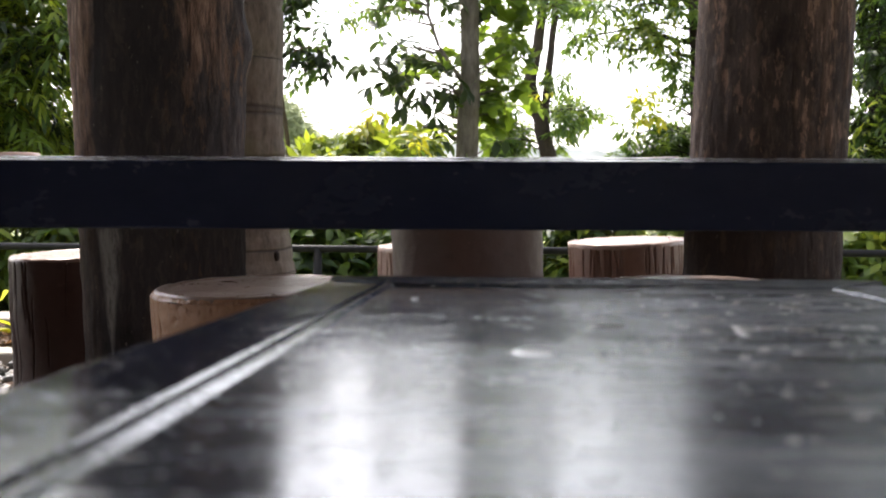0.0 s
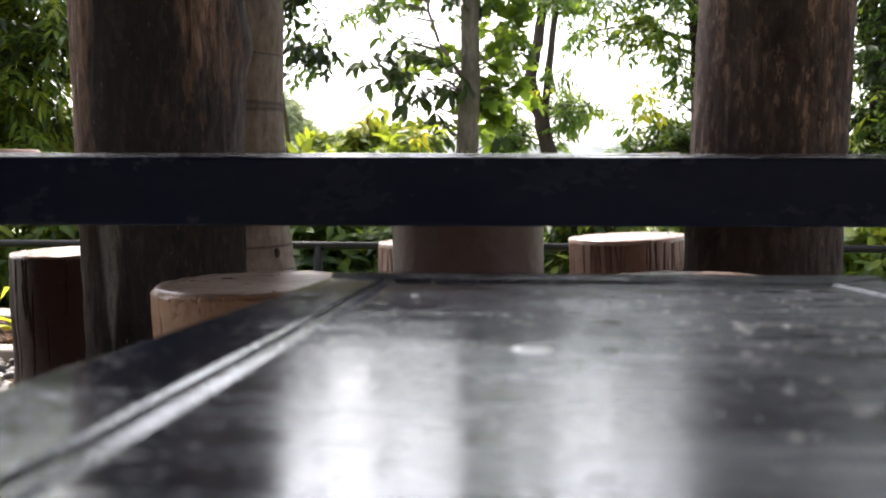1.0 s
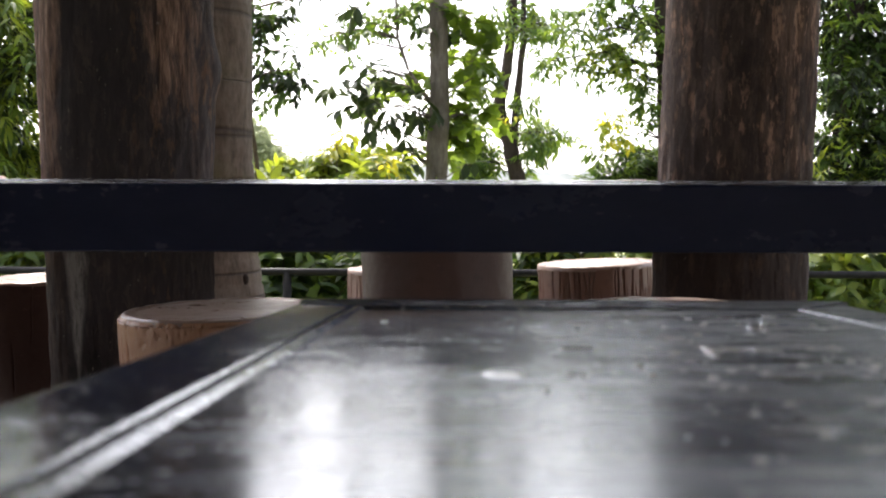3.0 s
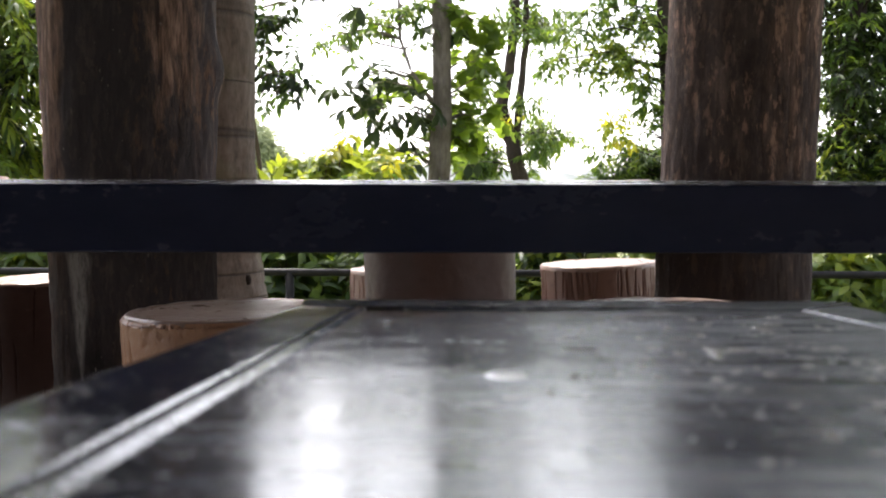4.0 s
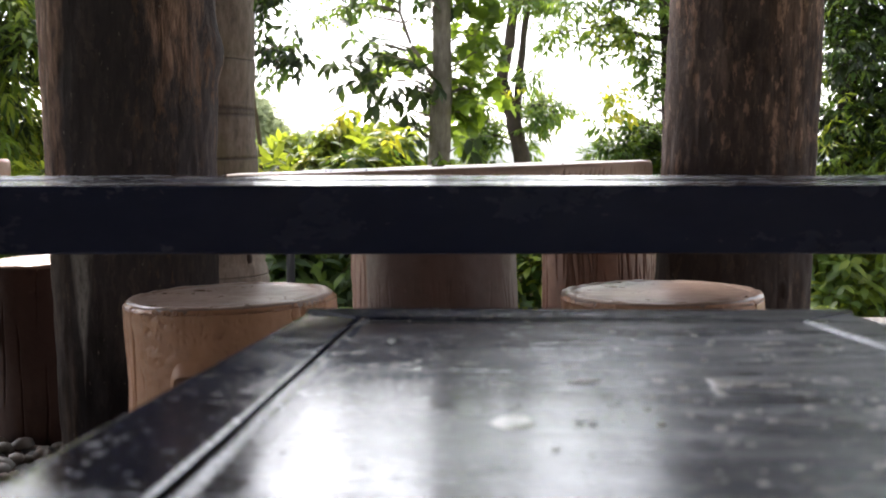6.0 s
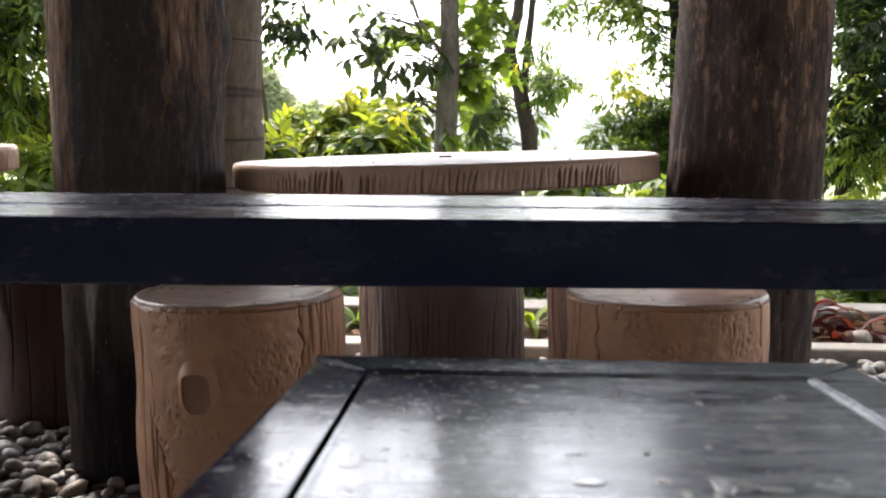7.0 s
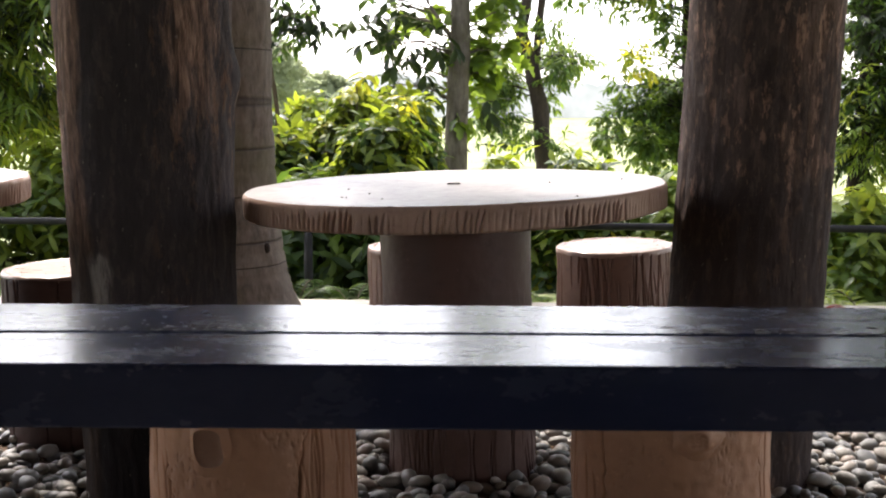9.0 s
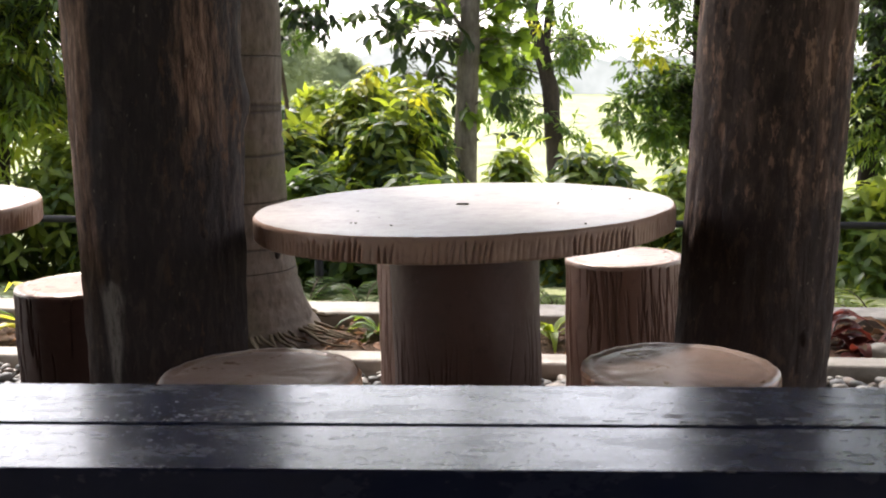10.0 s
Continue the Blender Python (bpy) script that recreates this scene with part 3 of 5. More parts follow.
rf = part("roof", box_bm(-8, 8, -6.0, 3.35, 3.0, 3.12), POST_R, None)
tagged(rf, "unseen dark timber roof over the open pavilion, sized for its shade", "roof", "", "structure")
bw = part("wall_back", box_bm(-8, 8, -6.2, -6.0, 0.0, 3.1), KERB, None)
lw = part("wall_side", box_bm(-2.9, -2.7, -6.0, -0.7, 0.0, 3.0), POST_R, None)
tagged(lw, "unseen dark wall added to block light from one side", "wall", "", "structure")
rw = part("wall_far_side", box_bm(4.4, 4.6, -6.0, -2.6, 0.0, 3.0), POST_R, None)
tagged(rw, "unseen dark wall added to block light from the other side", "wall", "", "structure")
tagged(bw, "unseen pale wall added behind to cut and bounce light", "wall", "", "structure")


# ---------------------------------------------------------------- posts
def log_post(at, r0, r1, height, lean, seed, material, label, bulges=()):
    t = thing("log_post", at, label, "post", "log posts of the pavilion")
    nth, nz = 240, 260
    rng = np.random.default_rng(seed)
    th = np.linspace(0, 2 * np.pi, nth, endpoint=False)[None, :]
    z = np.linspace(0, height, nz)[:, None]
    rad = r0 + (r1 - r0) * np.clip(z / 1.2, 0, 1.4)
    n1 = np.array([[noise.noise(Vector((math.cos(a) * 1.3 + seed, math.sin(a) * 1.3, b * 1.1))) for a in th[0]] for b in z[:, 0]])
    n2 = np.array([[noise.noise(Vector((math.cos(a) * 7 + seed, math.sin(a) * 7, b * 16.0))) for a in th[0]] for b in z[:, 0]])
    rad = rad * (1 + 0.045 * n1) + 0.0045 * n2 - groove_field(rng, 90, nth, nz, height, r0, None, 0.003, 0.004)
    for ang, zz, size, tall in bulges:
        d = (th - ang + np.pi) % (2 * np.pi) - np.pi
        rad = rad + size * np.exp(-(d * r0 / 0.05) ** 2 - ((z - zz) / tall) ** 2)
    x = rad * np.cos(th) + lean[0] * z
    y = rad * np.sin(th) + lean[1] * z
    v = np.stack([x, y, np.repeat(z, nth, 1)], -1).reshape(-1, 3).tolist()
    f = grid_faces(nth, nz)
    f.append(tuple((nz - 1) * nth + i for i in range(nth)))
    link_mesh("shaft", v, f, material, t, True)
    # old branch scars
    for _ in range(4):
        a, zz = rng.uniform(3.6, 5.8), rng.uniform(0.4, 1.5)
        rr = r0 + (r1 - r0) * min(zz / 1.2, 1.4)
        bm = bmesh.new()
        bmesh.ops.create_icosphere(bm, subdivisions=2, radius=1)
        for w in bm.verts:
            q = 1 + 0.25 * noise.noise(w.co * 2 + Vector((seed, zz, 0)))
            w.co = Vector((w.co.x * 0.016 * q + (rr - 0.012) * math.cos(a) + lean[0] * zz, w.co.y * 0.016 * q + (rr - 0.012) * math.sin(a) + lean[1] * zz, w.co.z * 0.03 * q + zz))
        part("branch_scar", bm, material, t, "", True)
    return t


log_post((-0.653, 1.90, 0.02), 0.172, 0.190, 3.0, (-0.012, 0.0), 3, POST_L, "thick dark weathered log post with a bare brown strip", [(radians(6), 0.95, 0.017, 0.045), (radians(8), 1.12, -0.004, 0.07), (radians(4), 0.72, -0.006, 0.06)])
log_post((0.672, 2.07, 0.02), 0.176, 0.172, 3.0, (0.028, 0.0), 11, POST_R, "thick dark brown weathered log post with worn patches")

# ---------------------------------------------------------------- tables and stools
log_table((0.0, 2.13, 0.02), "round brown concrete log table with a hacked rim", 1.9, 4)
log_table((-1.48, 1.91, 0.02), "round brown concrete log table beside the log post", 0.6, 21, 0.735)
stump_stool((-0.336, 1.40, 0.02), 0.180, 0.505, "brown concrete stump stool with cracked plaster and branch stub", 2, 170, (radians(-91), 0.20, 0.87, 0.40, 0.84), "stub", 1.6)
stump_stool((0.420, 1.50, 0.02), 0.180, 0.500, "brown concrete stump stool with a swirled branch knot", 8, 120, (radians(-89), 0.86, 0.86, 0.84, 0.84), "swirl", 1.0)
stump_stool((0.455, 2.72, 0.02), 0.174, 0.493, "brown concrete stump stool with deep bark grooves", 14, 260, None, None, 2.4, CONCRETE_SHADED)
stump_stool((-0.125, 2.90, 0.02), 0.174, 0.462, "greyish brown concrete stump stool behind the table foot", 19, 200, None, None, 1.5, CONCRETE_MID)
stump_stool((-1.020, 2.32, 0.02), 0.178, 0.476, "brown concrete stump stool beside the dark post, coloured as shaded", 25, 70, None, None, 1.5, CONCRETE_DEEP_SHADE)


# ---------------------------------------------------------------- black benches
def plank_bench():
    """A long narrow bench of two boards on legs."""
    top = 0.7225
    t = thing("plank_bench", (0.04, 0.515, 0.2012), "long black-painted bench of two worn boards", "bench")
    t.rotation_euler = (radians(0.8), 0, radians(2.1))
    rng = random.Random(31)
    for a, b, nm, dz in ((-0.106, -0.0014, "front_board", 0.0), (0.0014, 0.118, "back_board", 0.0008)):
        part(nm, box_bm(-1.15, 1.15, a, b, top - 0.2 - 0.0535, top - 0.2 + dz, 0.0022, 2), BENCH_TOP, t)
    # scraped and chipped paint beside the joint and along the front edge
    for n in range(130):
        if n > 91:
            x, y, z = rng.triangular(0.14, 0.54, 0.38), 0.003 + abs(rng.gauss(0, 0.007)), top - 0.2 + 0.0008
        elif n > 33:
            x, y, z = rng.triangular(-0.36, -0.06, -0.22), 0.004 + abs(rng.gauss(0, 0.022)), top - 0.2 + 0.0008
        elif n < 24:
            x, y, z = rng.triangular(0.12, 0.52, 0.34), 0.003 + abs(rng.gauss(0, 0.012)), top - 0.2 + 0.0008
        else:
            x, y, z = rng.uniform(-0.35, 0.6), -0.1045 + abs(rng.gauss(0, 0.0015)), top - 0.2 - 0.0004
        bm = bmesh.new()
        bmesh.ops.create_icosphere(bm, subdivisions=2, radius=1)
        a, b = (rng.uniform(0.003, 0.014), rng.uniform(0.0006, 0.0022)) if n < 34 else (rng.uniform(0.0008, 0.0034), rng.uniform(0.0005, 0.0018))
        for w in bm.verts:
            q = 1 + 0.6 * noise.noise(Vector((w.co.x * 2.2 + n, w.co.y * 2, 3.0)))
            w.co = Vector((w.co.x * a * q + x, w.co.y * b * q + y, w.co.z * 0.0004 + z))
        part("scrape", bm, SCRAPE, t, "", True)
    for sx in (-0.95, 0.95):
        part("cross_rail", box_bm(sx - 0.03, sx + 0.03, -0.09, 0.10, 0.40, 0.4688, 0.003), BENCH_TOP, t)
        for sy in (-0.065, 0.075):
            part("leg", box_bm(sx - 0.03, sx + 0.03, sy - 0.025, sy + 0.025, 0.0, 0.40, 0.003), BENCH_TOP, t)
    return t


def panel_seat():
    """A black seat that slopes a little away: a mitred frame round a field with a moulded edge."""
    h, long = 0.4485, 1.15
    left, right = -0.1671, 0.1740
    t = thing("panelled_bench", (0.1418, 0.2205, 0.2006), "black-painted panelled bench with a worn glossy top", "bench")
    t.rotation_euler = (radians(-2.94), 0, radians(-0.27))
    out = [Vector((left + 0.002, 0, 0)), Vector((right, 0, 0)), Vector((right, -long, 0)), Vector((left - 0.014, -long, 0))]
    inn = [Vector((left + 0.0392, -0.0502, 0)), Vector((right - 0.0392, -0.0502, 0)), Vector((right - 0.0392, -long + 0.050, 0)), Vector((left + 0.0392, -long + 0.050, 0))]
    # one stile is rubbed flush with the field
    flush = [inn[0], inn[1] - Vector((0.0024, 0, 0)), inn[2] - Vector((0.0024, 0, 0)), inn[3]]
    o = Vector()

    def rail(name, i, j, lift, proud=0.0):
        bm = bmesh.new()
        rings = []
        for f, z in ((0.0, h - 0.045), (0.0, h - 0.008), (0.025, h - 0.0035), (0.08, h - 0.0008), (0.16, h), (0.955, h), (0.988, h - 0.0006), (1.0, h - 0.0022), (1.0, h - 0.045)):
            rings.append([bm.verts.new(out[k].lerp(flush[k], f) - o + Vector((0, -3.2 * proud * (1 - f), z + lift + proud * (1 - f)))) for k in (i, j)])
        for q, w in zip(rings, rings[1:] + rings[:1]):
            bm.faces.new((q[0], q[1], w[1], w[0]))
        bm.faces.new([q[0] for q in rings])
        bm.faces.new([q[1] for q in rings][::-1])
        part(name, bm, SEAT_TOP, t)

    rail("frame_rail", 0, 1, 0.0, 0.0024)
    rail("frame_stile", 1, 2, -0.0005)
    rail("frame_rail", 2, 3, 0.0)
    rail("frame_stile", 3, 0, -0.0005)
    # the field inside the groove, its edge rounded like a bead
    mid = sum(inn, Vector()) / 4
    bm = bmesh.new()
    rings = []
    for off, z in ((0.0021, h - 0.030), (0.0021, h - 0.004), (0.0027, h - 0.0010), (0.0038, h + 0.0001), (0.0052, h + 0.0001), (0.0068, h - 0.0007), (0.0082, h - 0.0013), (0.05, h - 0.0013)):
        ring = []
        for k in range(4):
            e1, e2 = (inn[k - 1] - inn[k]).normalized(), (inn[(k + 1) % 4] - inn[k]).normalized()
            ring.append(bm.verts.new(inn[k] + (e1 + e2) * off - o + Vector((0, 0, z))))
        rings.append(ring)
    for q, w in zip(rings, rings[1:]):
        for i in range(4):
            bm.faces.new((q[i], q[(i + 1) % 4], w[(i + 1) % 4], w[i]))
    bm.faces.new(rings[-1])
    field = part("panel", bm, SEAT_TOP, t)
    for x, y, a, b in ((-0.0464, -0.3519, 0.0066, 0.0110), (0.0310, -0.2770, 0.0042, 0.0115), (0.0400, -0.2750, 0.0040, 0.0039), (0.0265, -0.2950, 0.0016, 0.0112), (0.0156, -0.2880, 0.0020, 0.0054),
                       (0.0098, -0.2720, 0.0024, 0.0039), (0.0845, -0.1560, 0.0045, 0.0044), (0.0720, -0.1800, 0.0052, 0.0048), (0.0257, -0.2330, 0.0040, 0.0026), (-0.0188, -0.2760, 0.0069, 0.0034),
                       (0.0520, -0.1260, 0.0017, 0.0046), (0.0059, -0.1820, 0.0016, 0.0040), (0.1000, -0.1060, 0.0016, 0.0042), (0.0500, -0.2800, 0.0060, 0.0032), (-0.0990, -0.1550, 0.0018, 0.0024)):
        bm = bmesh.new()
        bmesh.ops.create_cone(bm, cap_ends=True, segments=14, radius1=1, radius2=0.8, depth=1)
        for w in bm.verts:
            q = 1 + 0.35 * noise.noise(Vector((w.co.x * 1.4 + x * 90, w.co.y * 1.4, y * 70)))
            w.co = Vector((w.co.x * a * q + x - o.x, w.co.y * b * q + y - o.y, h - 0.0011 + (0.0005 if w.co.z > 0 else 0)))
        part("paint_drip", bm, DRIP, field, "dried pale paint drip")
    # small splashes and scraped streaks on the rubbed side
    rng = random.Random(12)
    for n in range(210):
        x, y = rng.triangular(-0.05, 0.130, 0.08), rng.triangular(-0.55, -0.07, -0.40)
        bm = bmesh.new()
        bmesh.ops.create_icosphere(bm, subdivisions=2 if n % 3 else 1, radius=1)
        a, b = rng.choice((0.0007, 0.0010, 0.0014, 0.0018)), 0
        b = a * rng.uniform(0.8, 1.4)
        if n % 3 == 0:
            a, b = rng.uniform(0.002, 0.010), rng.uniform(0.0004, 0.0016)
        for w in bm.verts:
            q = 1 + 0.35 * noise.noise(Vector((w.co.x * 1.4 + n, w.co.y * 1.4, y * 70)))
            w.co = Vector((w.co.x * a * q + x, w.co.y * b * q + y + w.co.x * a * 0.12, h - 0.0013 + w.co.z * min(a, b) * (0.55 if n % 3 else 0.22)))
        part("paint_splash" if n % 3 else "scrape", bm, DRIP, field, "", True)
    for k in range(4):
        c = out[k].lerp(mid, 0.12) - o
        foot = c.y * math.tan(radians(2.94)) + 0.001
        part("leg", box_bm(c.x - 0.022, c.x + 0.022, c.y - 0.022, c.y + 0.022, foot, h - 0.046, 0.003), SEAT_TOP, t)
    return t


plank_bench()
panel_seat()


# ---------------------------------------------------------------- fence rail
def fence():
    t = thing("pipe_fence", (0, 4.88, 0.0), "low black steel pipe fence before the bushes", "fence")
    zr = 0.285
    v, f = tube([(-7, 0, zr + 0.006), (0, 0, zr), (7, 0, zr - 0.004)], [0.019] * 3, 14)
    link_mesh("top_rail", v, f, STEEL, t, True)
    for x in (-5.4, -3.1, -0.83, 1.55, 3.9, 6.2):
        v, f = tube([(x, 0, -0.3), (x, 0, zr)], [0.022] * 2, 12)
        link_mesh("fence_post", v, f, STEEL, t, True)
    return t


fence()


# ---------------------------------------------------------------- plants
class Leaves:
    """Gathers leaf blades for one mesh. shape: lance, broad or lobed."""
    LOBES = ((0.06, 0.30), (0.24, 0.26), (0.40, 0.52), (0.58, 0.22), (0.78, 0.24))

    def __init__(self, seed, shape="lance"):
        self.v, self.f, self.rng, self.shape = [], [], np.random.default_rng(seed), shape

    def blade(self, p, d, up, length, width, droop=0.25, fold=0.18):
        d = d / (np.linalg.norm(d) + 1e-9)
        s = np.cross(d, up)
        s = s / (np.linalg.norm(s) + 1e-9)
        n = np.cross(s, d)
        o = len(self.v)
        if self.shape == "lobed":
            def spot(q, w):
                return p + d * length * q + s * width * w + n * (fold * width * abs(w) - droop * length * q * q)
            self.v += [spot(0, 0), spot(0.45, 0), spot(1, 0)] + [spot(q, w) for q, w in self.LOBES] + [spot(q, -w) for q, w in self.LOBES]
            self.f += [(o, o + 1, o + 5, o + 4, o + 3), (o + 1, o + 2, o + 7, o + 6, o + 5), (o, o + 8, o + 9, o + 10, o + 1), (o + 1, o + 10, o + 11, o + 12, o + 2)]
            return
        self.v.append(p)
        for q, w in ((0.30, 0.92), (0.66, 0.78)) if self.shape == "lance" else ((0.32, 0.78), (0.68, 1.0)):
            c = p + d * length * q - n * droop * length * q * q
            e = n * fold * width * w
            self.v += [c + s * width * 0.5 * w + e, c, c - s * width * 0.5 * w + e]
        self.v.append(p + d * length - n * droop * length)
        self.f += [(o, o + 2, o + 1), (o, o + 3, o + 2), (o + 1, o + 2, o + 5, o + 4), (o + 2, o + 3, o + 6, o + 5), (o + 4, o + 5, o + 7), (o + 5, o + 6, o + 7)]

    def whorl(self, p, axis, n, length, width, droop=0.45):
        """Leaves spreading round the tip of a shoot and arching down."""
        rng = self.rng
        a = axis / np.linalg.norm(axis)
        e = np.cross(a, (0.3, 0.9, 0.1))
        e = e / (np.linalg.norm(e) + 1e-9)
        g = np.cross(a, e)
        turn = rng.uniform(0, 6.3)
        for k in range(n):
            w = turn + 2.4 * k + rng.normal(0, 0.2)
            tilt = rng.uniform(0.05, 0.75) - 0.05 * k
            d = (e * math.cos(w) + g * math.sin(w)) + a * tilt
            self.blade(p - a * 0.012 * k, d, a + rng.normal(0, 0.15, 3), length * rng.uniform(0.65, 1.15), width * rng.uniform(0.8, 1.2), droop * rng.uniform(0.5, 1.4), 0.12)

    def spray(self, p, d, n, step, length, width, hang=0.5):
        """A twig with leaves set alternately along it; returns the twig's points."""
        rng = self.rng
        pts, q, d = [p], p.copy(), d / np.linalg.norm(d)
        for k in range(n):
            d = d + np.array([rng.normal(0, 0.12), rng.normal(0, 0.12), rng.normal(-0.06, 0.10)])
            d = d / np.linalg.norm(d)
            q = q + d * step
            pts.append(q)
            side = np.cross(d, (0, 0, 1.0))
            side = side / (np.linalg.norm(side) + 1e-9) * (1 if k % 2 else -1)
            ld = d * rng.uniform(0.3, 0.8) + side * rng.uniform(0.5, 1.0) + np.array([0, 0, rng.normal(-hang * 0.5, 0.35)])
            up = np.array([rng.normal(0, 0.45), rng.normal(0, 0.45), 1.0])
            self.blade(q, ld, up, length * rng.uniform(0.65, 1.2), width * rng.uniform(0.75, 1.2), rng.uniform(0.05, 0.4) * (0.4 + hang))
        self.blade(q, d, np.array([0, 0, 1.0]), length, width, 0.2)
        return pts

    def make(self, name, material, parent, label=""):
        return link_mesh(name, [tuple(map(float, p)) for p in self.v], self.f, material, parent, True, label)


def clump(lv, twigs, centre, rx, ry, rz, count, per, step, length, width, hang):
    rng = lv.rng
    for _ in range(count):
        u = rng.normal(0, 1, 3)
        u = u / np.linalg.norm(u)
        p = np.array(centre) + u * np.array([rx, ry, rz]) * rng.uniform(0.05, 0.75)
        d = u * np.array([1, 1, 0.6]) + np.array([0, 0, rng.normal(0.1, 0.4)]) + rng.normal(0, 0.35, 3)
        pts = lv.spray(p, d, per, step, length, width, hang)
        twigs.append((pts, length * 0.022))


def twig_mesh(twigs, parent, material=None):
    sets = [tube([tuple(map(float, p)) for p in pts], list(np.linspace(r * 1.3, r * 0.5, len(pts))), 4) for pts, r in twigs]
    v, f = join(*sets)
    return tagged(link_mesh("branchwork", v, f, material or TWIG, parent, True), kind="stuff")


def tree(name, at, stems, groups, label, seed, bark, depth=0.35, high=(), twig=0.010):
    """stems: (points, radii) in the world. groups: leaf clumps (x, z, rx, rz) at the tree's depth, with two leaf
    colours, the blade's length, width and shape, sprays in a clump, leaves on a spray and how far they hang. high:
    unseen clumps (x, y, z, r) added for their shade.
    """
    t = thing(name, at, label, "tree")
    o = Vector(at)
    rng = random.Random(seed)
    stem_pts = []
    for pts, radii in stems:
        # soften the bends and roughen the girth
        fine, rr = [], []
        for (a, b, ra, rb) in zip(pts, pts[1:], radii, radii[1:]):
            for k in range(6):
                s = k / 6
                fine.append(Vector(a).lerp(Vector(b), s) - o + Vector((rng.uniform(-1, 1), rng.uniform(-1, 1), 0)) * ra * 0.10)
                rr.append((ra + (rb - ra) * s) * rng.uniform(0.93, 1.07))
        fine.append(Vector(pts[-1]) - o)
        rr.append(radii[-1])
        v, f = tube(fine, rr, 14)
        link_mesh("trunk" if not stem_pts else "limb", v, f, bark, t, True)
        stem_pts += fine
    twigs, limbs, crowns = [], [], []
    for g, (blobs, leaf, lean_leaf, size, wide, shape, count, per, hang) in enumerate(groups):
        pair = [Leaves(seed + 7 * g, shape), Leaves(seed + 7 * g + 1, shape)]
        for x, z, rx, rz in blobs:
            c = Vector((x, at[1] + (rng.uniform(-0.10, 2 * depth) if shape == "lobed" else rng.uniform(-depth, depth)), z)) - o
            near = min(stem_pts, key=lambda p: (p - c).length + (0.6 if p.z > c.z else 0))
            mid = near.lerp(c, 0.5) + Vector((0, 0, 0.12 * (c - near).length))
            limbs.append(([near, near.lerp(mid, 0.5), mid, mid.lerp(c, 0.6), c], [twig, twig * 0.85, twig * 0.65, twig * 0.5, twig * 0.3]))
            n = max(2, int(count * rx * rz / 0.04))
            for lv, share in zip(pair, (0.55, 0.45)):
                clump(lv, twigs, c, rx, max(rx, 0.15), rz, max(1, round(n * share)), per, size * 0.30, size, wide, hang)
        crowns += [(pair[0], leaf), (pair[1], lean_leaf)]
    # unseen upper clumps, added to shade what lies below and dim reflections
    shade = Leaves(seed + 99, "broad")
    for x, y, z, r in high:
        c = Vector((x, y, z)) - o
        near = max(stem_pts, key=lambda p: p.z)
        limbs.append(([near, near.lerp(c, 0.5) + Vector((0, 0, 0.2)), c], [0.03, 0.022, 0.01]))
        clump(shade, twigs, c, r, r, r * 0.6, int(34 * r * r), 6, 0.10, 0.24, 0.11, 0.5)
    for pts, radii in limbs:
        v, f = tube(pts, radii, 7)
        link_mesh("limb", v, f, bark, t, True)
    twig_mesh(twigs, t, bark)
    for lv, m in crowns + [(shade, LEAF_DEEP)]:
        if lv.f:
            lv.make("crown", m, t, "clump of yellowing leaves" if m is LEAF_GOLD else "")
    return t


def slope(y):
    return 0.02 - 2.6 * (1 / (1 + math.exp(-(y - 9.5) / 1.6)))


